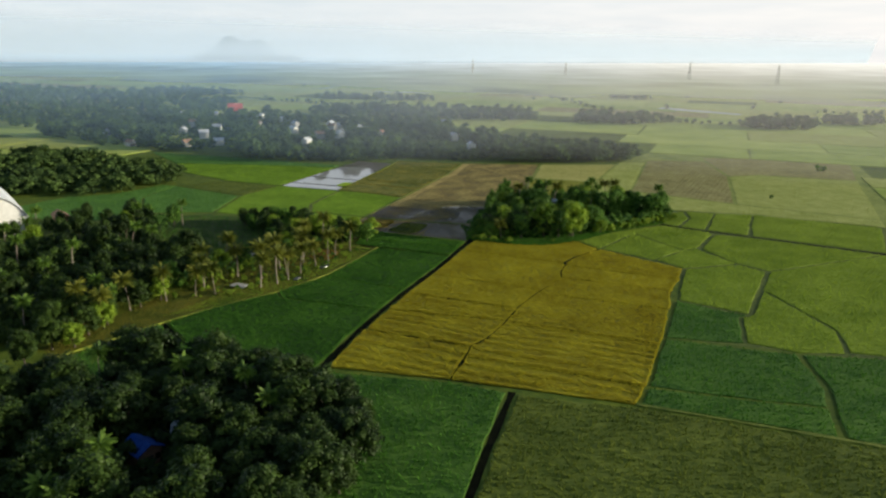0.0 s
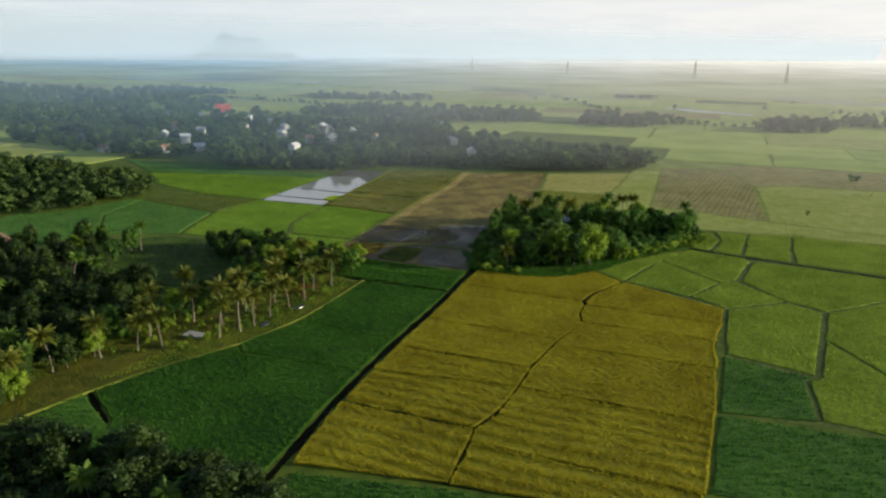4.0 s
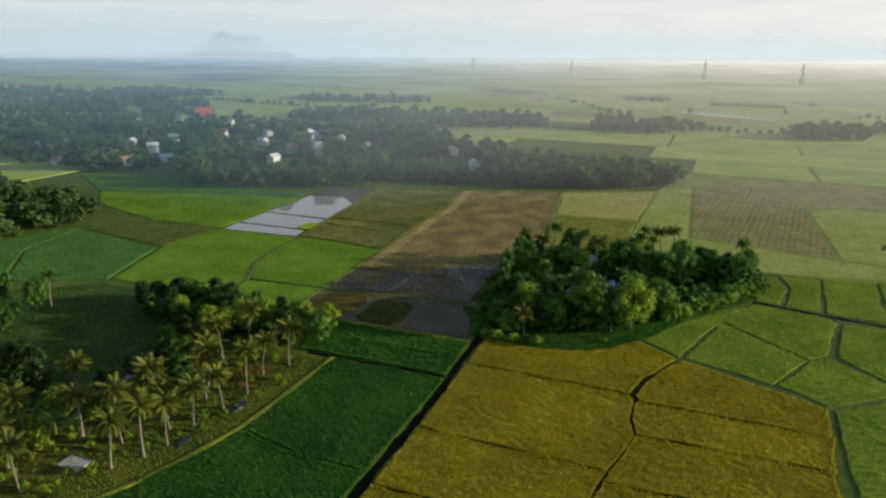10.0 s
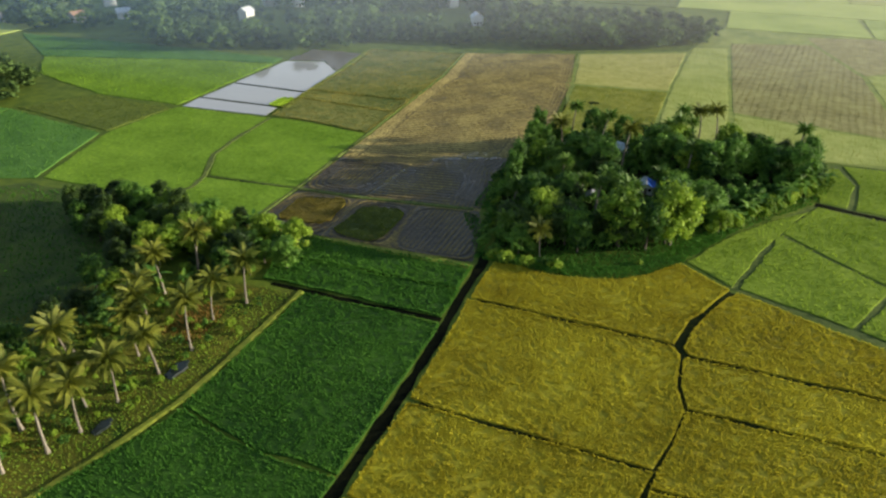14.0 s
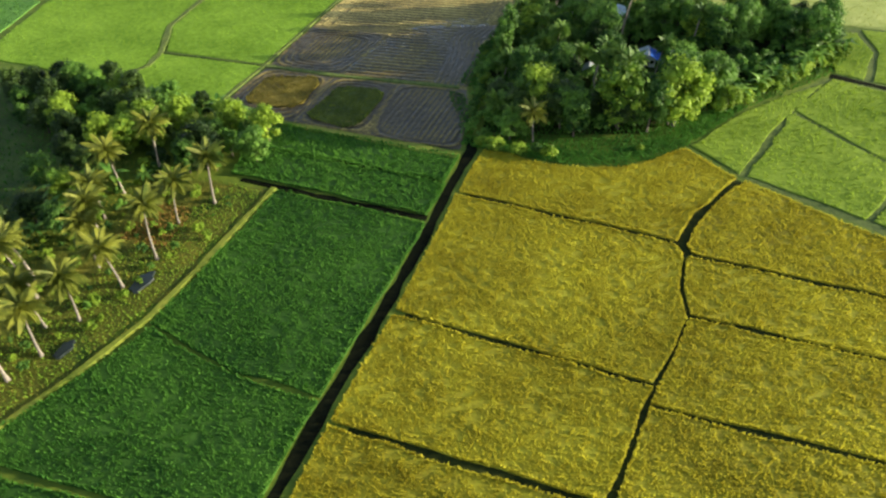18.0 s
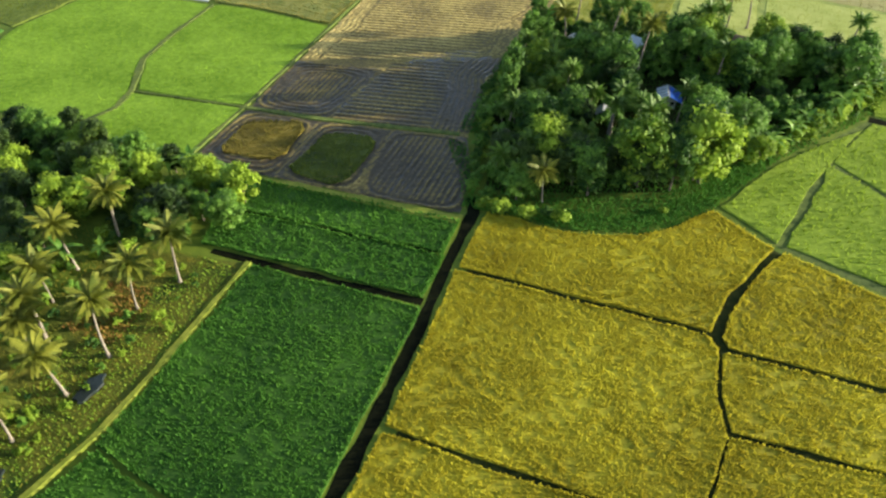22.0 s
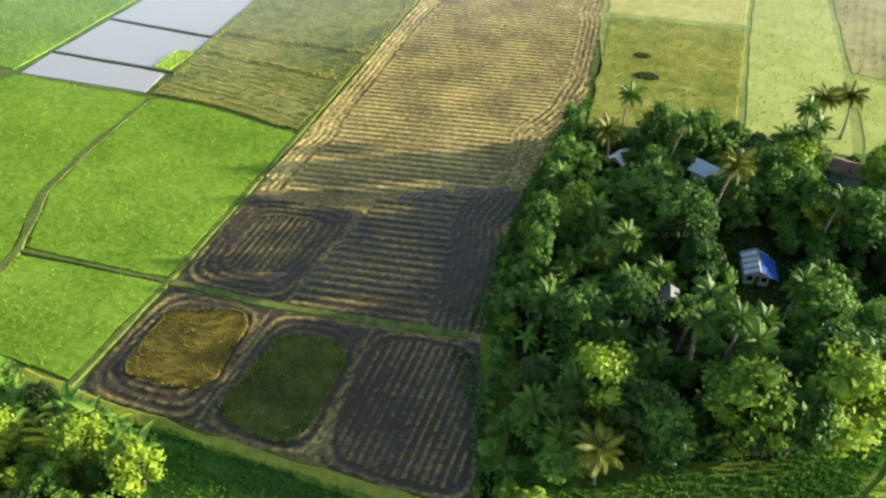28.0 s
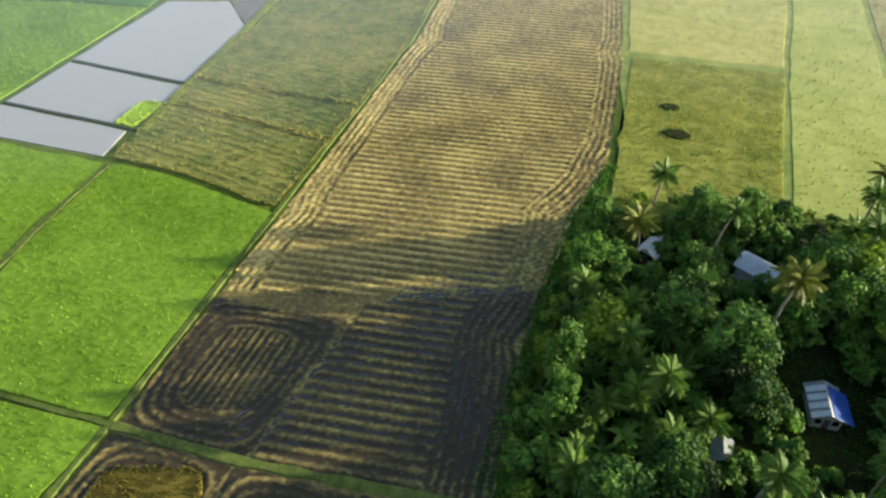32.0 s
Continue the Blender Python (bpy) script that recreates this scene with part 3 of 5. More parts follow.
# ---- ditches, bunds and paths ----
def run(name, line, half, z, mat, label, category, group=""):
    return tagged(new(name, strip_mesh(name, line, half, z, mat, rng=RNG)), label, category, group, "structure")
# shallow beds; the ditches' shade comes from their near-black colour
run("ditch", [(-79.5, 118), (-80.6, 129), (-82.8, 150), (-83.9, 169), (-84.4, 187), (-84.2, 205), (-84.5, 221), (-85.4, 237), (-85.6, 251), (-87.4, 255)], 0.85, GZ + 0.03, M_SOIL, "long wet ditch between rice fields, shade in its dark colour", "ditch")
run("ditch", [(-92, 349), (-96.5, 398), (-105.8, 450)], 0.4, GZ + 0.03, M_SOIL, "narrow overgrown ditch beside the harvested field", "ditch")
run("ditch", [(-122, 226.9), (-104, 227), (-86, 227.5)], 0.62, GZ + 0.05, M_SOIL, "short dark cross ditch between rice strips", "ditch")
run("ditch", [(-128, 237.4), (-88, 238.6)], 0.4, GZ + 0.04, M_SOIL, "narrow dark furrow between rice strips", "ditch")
run("ditch", [(-35.4, 134.6), (-33.3, 109.4), (-31.8, 95.4), (-30, 60)], 0.8, GZ + 0.03, M_SOIL, "wet ditch between green fields, shade in its dark colour", "ditch")
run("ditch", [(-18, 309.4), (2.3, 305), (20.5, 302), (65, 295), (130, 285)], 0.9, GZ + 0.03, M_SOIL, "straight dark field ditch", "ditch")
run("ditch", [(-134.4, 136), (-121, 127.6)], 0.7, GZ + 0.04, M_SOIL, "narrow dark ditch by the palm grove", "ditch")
M_LANE = material("worn grass lane", (0.11, 0.16, 0.015), (0.28, 0.30, 0.04), 0.7)
M_PATH = material("pale grass path", (0.08, 0.12, 0.015), (0.22, 0.26, 0.04), 0.7)
run("path", [(-114.9, 226.4), (-114.8, 203), (-115.2, 192), (-117.4, 181), (-120.4, 170), (-124.6, 160.5), (-130.6, 148), (-134.8, 136), (-143, 106)], 0.38, -0.12, M_LANE, "yellow-green grassy path along the rice", "path")
run("bund", [(-86.8, 248), (-140, 246.9), (-150, 247.6)], 0.8, -0.1, M_LANE, "grassy bund with pale dry grass", "bund", "bunds")
run("bund", [(-142.4, 247), (-142.6, 269), (-145, 314.6), (-149, 388), (-155, 431)], 0.36, -0.2, M_BUND, "grassy bund with pale dry grass", "bund", "bunds")
run("bund", [(-9, 139.2), (30, 140.2), (66, 141.2)], 0.45, -0.14, M_PATH, "grassy bund with pale dry grass", "bund", "bunds")
run("bund", [(-183.6, 328.4), (-186.8, 347.6), (-190.8, 378), (-197, 418)], 0.7, -0.14, M_LANE, "grassy bund beside the flooded paddies", "bund", "bunds")
run("path", [(-181.9, 316), (-180.3, 296), (-177.7, 281.2), (-169.7, 267), (-168, 260), (-170.7, 250.6)], 0.62, -0.17, M_BUND, "worn earthen path winding between the bright rice fields", "path")
run("bund", [(-142.6, 269.4), (-169.4, 267.3)], 0.3, -0.16, M_BUND, "low green bund", "bund", "bunds")
run("bund", [(-218.6, 347.9), (-187, 347.9)], 0.22, -0.2, M_EARTH, "low muddy bund across the water", "bund", "bunds")
run("bund", [(-218.6, 327.3), (-191, 327.9), (-184, 327.9)], 0.22, -0.2, M_EARTH, "low muddy bund across the water", "bund", "bunds")

# ---- harvested field with its furrows ----
PLOUGH = [(-141.4, 247.8), (-106, 248.6), (-87.4, 249.6), (-89.5, 262), (-94, 274), (-97, 300), (-96.4, 330), (-93.6, 349), (-98, 398), (-107, 449), (-153.6, 431), (-147.8, 388), (-144, 315), (-141.8, 269)]
def straw_material():
    mat = bpy.data.materials.new("furrowed mud and straw")
    mat.use_nodes = True
    n, l = mat.node_tree.nodes, mat.node_tree.links
    b = n["Principled BSDF"]
    at, geo, t1, t2 = n.new("ShaderNodeAttribute"), n.new("ShaderNodeNewGeometry"), n.new("ShaderNodeTexNoise"), n.new("ShaderNodeTexNoise")
    at.attribute_name = "straw"
    t1.inputs["Scale"].default_value, t1.inputs["Detail"].default_value = 1.6, 5
    t2.inputs["Scale"].default_value, t2.inputs["Detail"].default_value = 0.09, 4
    add, sub, add2 = n.new("ShaderNodeMath"), n.new("ShaderNodeMath"), n.new("ShaderNodeMath")
    add.operation, sub.operation, add2.operation = 'ADD', 'SUBTRACT', 'MULTIPLY_ADD'
    for t in (t1, t2):
        l.new(geo.outputs["Position"], t.inputs["Vector"])
    sub.inputs[1].default_value = 0.5
    l.new(t1.outputs["Fac"], sub.inputs[0])
    l.new(at.outputs["Fac"], add.inputs[0])
    l.new(sub.outputs[0], add.inputs[1])
    add2.inputs[1].default_value = 0.8
    add2.inputs[2].default_value = -0.4
    l.new(t2.outputs["Fac"], add2.inputs[0])
    fin = n.new("ShaderNodeMath")
    fin.operation = 'ADD'
    l.new(add.outputs[0], fin.inputs[0])
    l.new(add2.outputs[0], fin.inputs[1])
    r = n.new("ShaderNodeValToRGB")
    r.color_ramp.elements[0].color, r.color_ramp.elements[1].color = (0.048, 0.037, 0.018, 1), (0.62, 0.48, 0.16, 1)
    e = r.color_ramp.elements.new(0.45)
    e.color = (0.225, 0.175, 0.056, 1)
    l.new(fin.outputs[0], r.inputs["Fac"])
    l.new(r.outputs["Color"], b.inputs["Base Color"])
    wet = n.new("ShaderNodeMapRange")                             # bare mud stays wet and shines, straw is dull
    wet.inputs["From Min"].default_value, wet.inputs["From Max"].default_value = 0.05, 0.4
    wet.inputs["To Min"].default_value, wet.inputs["To Max"].default_value = 0.45, 0.9
    l.new(fin.outputs[0], wet.inputs["Value"])
    l.new(wet.outputs["Result"], b.inputs["Roughness"])
    b.inputs["Specular IOR Level"].default_value = 0.28
    bp = n.new("ShaderNodeBump")
    bp.inputs["Strength"].default_value, bp.inputs["Distance"].default_value = 0.5, 0.1
    l.new(t1.outputs["Fac"], bp.inputs["Height"])
    l.new(bp.outputs["Normal"], b.inputs["Normal"])
    return mat
M_STRAW = straw_material()

def edge_distance(poly, pts, closed=True):
    """Distance of each point from the sides, with the corners rounded off."""
    p = np.asarray(poly, float)
    total = np.zeros(len(pts))
    ends = np.roll(p, -1, 0)
    for a, b in zip(p if closed else p[:-1], ends if closed else p[1:]):
        ab = b - a
        t = np.clip(((pts - a) @ ab) / (ab @ ab), 0, 1)
        total += np.exp(-0.55 * np.linalg.norm(pts - a - t[:, None] * ab, axis=1))
    return np.maximum(0, -np.log(total + 1e-30) / 0.55)

def plough_mesh():
    sx, sy = 0.42, 0.36
    xs, ys = np.arange(-155, -87, sx), np.arange(247, 450, sy)
    gx, gy = np.meshgrid(xs, ys)
    pts = np.c_[gx.ravel(), gy.ravel()]
    ok = inside(PLOUGH, pts)
    # the machine went round each block's edge, then to and fro across it
    blocks = [[(-141.4, 247.8), (-123.4, 248.4), (-125, 269.6), (-141.8, 268.6)], [(-123, 248.4), (-107.4, 249), (-109.6, 271), (-124.6, 269.8)],
              [(-107, 249), (-87.2, 249.4), (-89.3, 262), (-93.8, 274), (-109.2, 271.4)], [(-141.8, 270), (-124, 271), (-122, 296), (-143.4, 293)],
              [(-123.4, 271), (-93.8, 275.6), (-96.8, 300), (-96.4, 312), (-121, 300)]]
    blocks.append([(-143.4, 294.5), (-121, 301.5), (-96.2, 313.5), (-96, 330), (-93.2, 349), (-98, 398), (-107, 449), (-153.6, 431), (-147.8, 388), (-144, 315)])
    use = [None, None, None, None, (1, 2, 3), None]
    east = [(-98.4, 313.5), (-98, 330), (-93.6, 349), (-98, 398), (-107, 449)]
    wob = 0.5 * np.sin(pts[:, 0] * 0.11 + 1.0) + 0.5 * np.sin(pts[:, 1] * 0.09)
    rng = np.random.default_rng(3)
    straw, z = np.zeros(len(pts)), np.zeros(len(pts))
    for k, bl in enumerate(blocks):
        m = inside(bl, pts)
        q = pts[m]
        d = edge_distance([bl[i] for i in use[k]], q, False) if use[k] else edge_distance(bl, q)
        lap = (3.6, 3.2, 1.3, 4.4, 9.0, 5.5)[k]
        if k == 5:
            d = np.minimum(edge_distance([(-153.6, 431), (-147.8, 388), (-144, 315), (-143.4, 294.5)], q, False), edge_distance(east, q, False))
        d = d + 0.35 * wob[m] + rng.normal(0, 0.07, len(q))
        rim = 2 * np.pi * d / 1.25
        row = 2 * np.pi * ((q[:, 0] if k in (2, 3) else q[:, 1] - 0.17 * q[:, 0]) + wob[m] * 0.3) / (1.15 if k in (2, 3) else 1.75)
        ph = np.where(d < lap, rim, row)
        wave = 0.5 + 0.5 * np.sin(ph)
        wave = wave * np.clip(0.82 + 0.16 * np.sin(q[:, 0] * 0.31 + 2 * np.sin(q[:, 1] * 0.17)) + rng.normal(0, 0.07, len(q)), 0.3, 1.1)
        clod = np.sin(q[:, 0] * 3.1 + 2 * np.sin(q[:, 1] * 1.3)) * np.sin(q[:, 1] * 2.7 + 2 * np.sin(q[:, 0] * 1.1))
        uncut = (k in (0, 1)) & (d > lap)
        s = 0.08 + 0.72 * wave ** 1.6
        s = np.where((d < lap) & (d > 1.2), 0.02 + 0.6 * wave ** 2.2 + 0.12 * clod, s)
        # southern blocks: barer dark mud, with the islet's shade also in the tone
        s = np.where(k == 5, s + 0.18, s * 0.92 - (0.17 if k > 2 else 0.2 if k < 2 else 0.27))
        if k == 5:                                               # churned clods along the two long sides
            s = np.where(d < lap, 0.34 + 0.26 * wave + 0.28 * clod, s)
            s = np.where((d < 4.2) & (q[:, 0] < -125), 0.62 + 0.2 * wave + 0.25 * clod, s)     # pale trampled straw on the western side
        s = np.where(uncut, 0.52 + 0.1 * clod, s)
        straw[m] = s + rng.normal(0, 0.06, len(q))
        z[m] = np.where(uncut, 0.12, 0.26 * wave ** 1.5 + 0.05 * clod)
    gap = straw == 0
    straw[gap] = 0.4
    z += rng.normal(0, 0.025, len(pts)) - 0.38
    ids = -np.ones(len(pts), int)
    ids[ok] = np.arange(ok.sum())
    grid = ids.reshape(gx.shape)
    f = np.stack([grid[:-1, :-1], grid[:-1, 1:], grid[1:, 1:], grid[1:, :-1]], -1).reshape(-1, 4)
    f = f[(f >= 0).all(1)]
    me = mesh_of("harvested_field", np.c_[pts[ok], z[ok]].tolist(), f.tolist(), M_STRAW, smooth=True)
    a = me.attributes.new("straw", 'FLOAT', 'POINT')
    a.data.foreach_set("value", straw[ok].astype(np.float32))
    return me
plough = tagged(new("harvested_field", plough_mesh()), "harvested muddy field with curving furrows and straw rows", "harvested field", kind="structure")
M_PUDDLE = material("shallow furrow water", (0.05, 0.045, 0.045), (0.09, 0.085, 0.08), 0.4, rough=0.07, spec=0.6, bump=0.04)
for poly in ([(-131, 272), (-121, 273), (-111, 277), (-98, 280), (-98.4, 300), (-100, 315), (-110, 311), (-117, 306), (-124, 288), (-132, 282)], [(-106, 251), (-97, 251), (-89.4, 252), (-91, 260), (-95, 270), (-100, 271), (-102, 262)]):
    tagged(new("furrow_water", slab_mesh("furrow_water", wavy(poly, RNG, 3, 0.9), GZ - 0.05, -0.376, M_PUDDLE)), "shallow water standing in the muddy furrows", "water", "flooded furrows", "structure")
run("bund", [(-142, 269.4), (-124.2, 270.5), (-96, 274.6)], 0.5, -0.16, M_BUND, "low green bund across the harvested field", "bund", "bunds")
for poly, bm_, tm_ in (([(-136.4, 252.6), (-129, 252.8), (-126.4, 253.6), (-125.2, 256), (-126.2, 265.4), (-127.2, 267.2), (-129, 267.8), (-137.2, 265), (-138.6, 263.4), (-138, 254)], M_PATCH, M_PATCH_T), ([(-119.8, 250.6), (-113, 249.9), (-110.8, 250.8), (-109.9, 253), (-110.2, 263.6), (-110.9, 266), (-113, 267.4), (-119.4, 266.4), (-121.2, 264.8), (-122, 252.4)], M_PATCH_G, M_OLIVE_T)):
    field(poly, bm_, tm_, "uncut rounded patch of ripe rice in the muddy field", 0.36, 0.24, top=-0.17, category="rice patch", name="rice_patch", group="uncut patches", amp=0.15)

for x, y, r in ((-85, 374.5, 1.3), (-82.6, 363.8, 1.8)):     # muddy hollows in the rough field
    ring = [(x + r * 1.5 * math.cos(a) * rr, y + r * math.sin(a) * rr) for a, rr in ((2 * math.pi * i / 18, 1 + 0.06 * math.sin(i * 2.3)) for i in range(18))]
    tagged(new("mud_hollow", slab_mesh("mud_hollow", ring, GZ, 0.06, M_EARTH)), "dark muddy hollow in the rough field", "mud", "mud hollows", "structure")
M_POOL = material("still dark water", (0.012, 0.018, 0.018), (0.03, 0.04, 0.038), 0.5, rough=0.28, spec=0.5, bump=0.05)
for x, y, r in ((-120.8, 197.8, 1.7), (-122, 183, 1.2), (-151.5, 199.5, 1.8)):                        # puddles beside the palms
    ring = [(x + r * 0.7 * math.cos(a) * rr, y + r * 1.5 * math.sin(a) * rr) for a, rr in ((2 * math.pi * i / 14, 1 + 0.15 * math.sin(i * 2.3)) for i in range(14))]
    tagged(new("puddle", slab_mesh("puddle", ring, GZ - 0.05, -0.08, M_POOL)), "dark puddle in the grass below the palms", "puddle", "puddles", "structure")

# ---- trees ----
def tube(line, radii, sides=7):
    """Tapered tube along a list of points, as (verts, faces)."""
    v, f = [], []
    for i, (p, r) in enumerate(zip(line, radii)):
        d = (Vector(line[min(i + 1, len(line) - 1)]) - Vector(line[max(i - 1, 0)])).normalized()
        a = d.orthogonal().normalized()
        b = d.cross(a)
        for k in range(sides):
            t = 2 * math.pi * k / sides
            v.append(Vector(p) + (a * math.cos(t) + b * math.sin(t)) * r)
    for i in range(len(line) - 1):
        for k in range(sides):
            f.append((i * sides + k, i * sides + (k + 1) % sides, (i + 1) * sides + (k + 1) % sides, (i + 1) * sides + k))
    f.append(tuple(range((len(line) - 1) * sides, len(line) * sides)))
    return v, f

def join(pieces):
    v, f = [], []
    for pv, pf in pieces:
        o = len(v)
        v += list(pv)
        f += [tuple(i + o for i in q) for q in pf]
    return v, f

def frond_mesh(rng, length, droop):
    """One feathered palm leaf growing along +x: a bent midrib with narrow leaflets."""
    n = 16
    rib = []
    for i in range(n + 1):
        t = i / n
        rib.append(Vector((length * (t - 0.18 * t * t * droop), 0, length * (0.42 * t - (0.30 + 0.34 * droop) * t * t))))
    v, f = tube(rib, [0.05 * (1 - 0.85 * i / n) for i in range(n + 1)], 3)
    for i in range(2, n + 1):
        t = i / n
        ll = length * 0.165 * math.sin(math.pi * min(1, 0.16 + 0.80 * t)) + 0.1
        for s in (-1, 1):
            for h in (0, 0.33, 0.67):
                p = rib[i - 1].lerp(rib[i], h)
                dirn = Vector((0.7, s * 1.0, -0.5 - 0.5 * rng.random()))
                o = len(v)
                w = 0.055 + 0.02 * rng.random()
                v += [p + Vector((-w, 0, 0)), p + Vector((w, 0, 0)), p + dirn * ll + Vector((0.0, 0, -0.05))]
                f.append((o, o + 1, o + 2))
    return v, f

def palm_meshes(seed, height, lean):
    rng = random.Random(seed)
    line, rad = [], []
    for i in range(9):
        t = i / 8
        line.append(Vector((lean * t * t, 0.3 * math.sin(2 * t), height * t)))
        rad.append(0.21 - 0.10 * t + (0.12 if i == 0 else 0))
    tv, tf = tube(line, rad, 8)
    for i in range(5):                                            # nuts under the crown
        a = i * 1.3
        c = line[-1] + Vector((0.28 * math.cos(a), 0.28 * math.sin(a), -0.25))
        o = len(tv)
        tv += [c + Vector(q) * 0.14 for q in ((1, 0, 0), (0, 1, 0), (-1, 0, 0), (0, -1, 0), (0, 0, 1), (0, 0, -1))]
        tf += [tuple(o + k for k in q) for q in ((0, 1, 4), (1, 2, 4), (2, 3, 4), (3, 0, 4), (1, 0, 5), (2, 1, 5), (3, 2, 5), (0, 3, 5))]
    trunk = mesh_of("trunk", tv, tf, M_BARK, smooth=True)
    top = line[-1]
    leaves = []
    for i in range(32):
        up = 1.05 - 1.75 * (i / 31)                                # young leaves stand, old ones hang
        leaves.append((i * 2.399 + rng.uniform(-0.2, 0.2), up, rng.uniform(0.85, 1.1)))
    return trunk, top, leaves

FROND_MESHES = []
for k, (ln, dr) in enumerate(((3.9, 0.5), (3.7, 0.9), (4.1, 0.7), (3.4, 1.1))):
    FROND_MESHES.append(mesh_of("frond", *frond_mesh(random.Random(k), ln, dr), M_FROND))

def frond_pose(top, leaf):
    a, up, s = leaf
    return Matrix.Translation(top) @ Matrix.Rotation(a, 4, 'Z') @ Matrix.Rotation(-up * 0.9, 4, 'Y') @ Matrix.Scale(s, 4)

PALM_KINDS = [palm_meshes(11, 8.6, 0.5), palm_meshes(12, 9.8, 1.3), palm_meshes(13, 7.2, 0.9), palm_meshes(14, 11.0, 2.2)]
PALM_CROWNS = []
for trunk, top, leaves in PALM_KINDS:                             # crowns in one piece, for palms inside the groves
    vs, fs = [], []
    for i, lf in enumerate(leaves):
        src, m = FROND_MESHES[i % 4], frond_pose(Vector((0, 0, 0)), lf)
        o = len(vs)
        vs += [m @ p.co for p in src.vertices]
        fs += [tuple(o + j for j in p.vertices) for p in src.polygons]
    PALM_CROWNS.append(mesh_of("crown", vs, fs, M_FROND_G))

def palm(x, y, height, kind, turn, label, group, split=False):
    trunk, top, leaves = PALM_KINDS[kind]
    s = height / PALM_KINDS[kind][1].z
    root = tagged(new("coconut_palm"), label, "palm tree", group)
    root.matrix_basis = Matrix.Translation((x, y, GZ)) @ Matrix.Rotation(turn, 4, 'Z') @ Matrix.Scale(s, 4)
    part("trunk", trunk, root)
    if split:
        for i, lf in enumerate(leaves):
            fr = part("frond", FROND_MESHES[i % 4], root)
            fr.matrix_basis = frond_pose(top, lf) @ Matrix.Scale(1 / max(s, 0.8) * 1.0, 4)
    else:
        cr = part("crown", PALM_CROWNS[kind], root)
        cr.matrix_basis = Matrix.Translation(top) @ Matrix.Scale(0.8 / max(s, 0.75), 4)
    return root

def crown_mesh(seed, radius, height, base, clumps, leaves, leaf, mat):
    """Lumpy crown: leaf quads crowded round many small boughs, denser outside, with gaps between the boughs."""
    rng = np.random.default_rng(seed)
    c = rng.normal(size=(clumps, 3))
    c /= np.linalg.norm(c, axis=1)[:, None]
    c[:, 2] = np.where(c[:, 2] < -0.75, -c[:, 2], c[:, 2])
    c *= rng.uniform(0.55, 0.92, (clumps, 1))
    c[:, :2] *= np.where(c[:, 2:] > 0, 1.0, 0.92)
    cen = c * np.array([radius, radius, height * 0.56]) + np.array([0, 0, base + height * 0.44])
    rad = radius * rng.uniform(0.22, 0.40, clumps)
    which = np.repeat(np.arange(clumps), leaves)
    n = len(which)
    d = rng.normal(size=(n, 3))
    d /= np.linalg.norm(d, axis=1)[:, None]
    d[:, 2] = np.where(d[:, 2] < -0.35, -d[:, 2], d[:, 2])
    p = cen[which] + d * (rad[which] * rng.uniform(0.7, 1.24, n))[:, None]
    nor = d + rng.normal(0, 0.5, (n, 3)) + np.array([0, 0, 0.35])
    nor /= np.linalg.norm(nor, axis=1)[:, None]
    u = np.cross(nor, rng.normal(size=(n, 3)))
    u /= np.linalg.norm(u, axis=1)[:, None]
    w = np.cross(nor, u)
    s = (leaf * rng.uniform(0.6, 1.3, n))[:, None]
    q = np.stack([p - u * s, p - w * s * 0.55, p + u * s, p + w * s * 0.55], 1)
    me = bpy.data.meshes.new("crown")
    # small dark hearts of the boughs keep the crown from being see-through
    ico = bmesh.new()
    bmesh.ops.create_icosphere(ico, subdivisions=1, radius=1.0)
    iv = np.array([v.co[:] for v in ico.verts])
    itri = [[v.index for v in f.verts] for f in ico.faces]
    ico.free()
    verts = [q.reshape(-1, 3)]
    faces = (np.arange(n)[:, None] * 4 + np.arange(4)).tolist()
    o = 4 * n
    for k in range(clumps):
        verts.append(cen[k] + iv * rad[k] * 0.64 * rng.uniform(0.85, 1.1, (len(iv), 1)))
        faces += [[o + i for i in t] for t in itri]
        o += len(iv)
    me.from_pydata(np.concatenate(verts).tolist(), [], faces)
    me.materials.append(mat)
    me.update()
    return me

def trunk_mesh(seed, base, radius, r0):
    rng = random.Random(seed)
    pieces = [tube([Vector((0, 0, 0)), Vector((0.1, 0.05, base * 0.5)), Vector((0.0, 0.15, base)), Vector((0.1, 0.1, base * 1.6))], [r0 * 1.35, r0, r0 * 0.8, r0 * 0.4], 7)]
    for k in range(5):
        a = k * 1.26 + rng.uniform(-0.3, 0.3)
        e = Vector((math.cos(a) * radius * 0.62, math.sin(a) * radius * 0.62, base + radius * rng.uniform(0.5, 0.9)))
        pieces.append(tube([Vector((0, 0.1, base * 0.8)), Vector((e.x * 0.5, e.y * 0.5, base + 0.45 * (e.z - base))), e], [r0 * 0.5, r0 * 0.32, r0 * 0.1], 5))
    return mesh_of("trunk", *join(pieces), M_TRUNK, smooth=True)

TREE_KINDS = []          # trunk, crown, full height
for k, (r, h, b, cl, lv, mat) in enumerate(((3.6, 8.6, 1.6, 46, 52, M_LEAF), (4.2, 9.4, 2.2, 52, 52, M_LEAF), (3.0, 9.6, 1.6, 42, 52, M_LEAF), (3.8, 8.2, 1.4, 48, 52, M_LEAF_Y), (4.6, 9.6, 2.6, 58, 52, M_LEAF), (3.2, 7.0, 1.2, 38, 52, M_LEAF_Y))):
    TREE_KINDS.append((trunk_mesh(k, b + 1.5, r, 0.22), crown_mesh(100 + k, r, h, b, cl, lv, 0.30, mat), b + h))
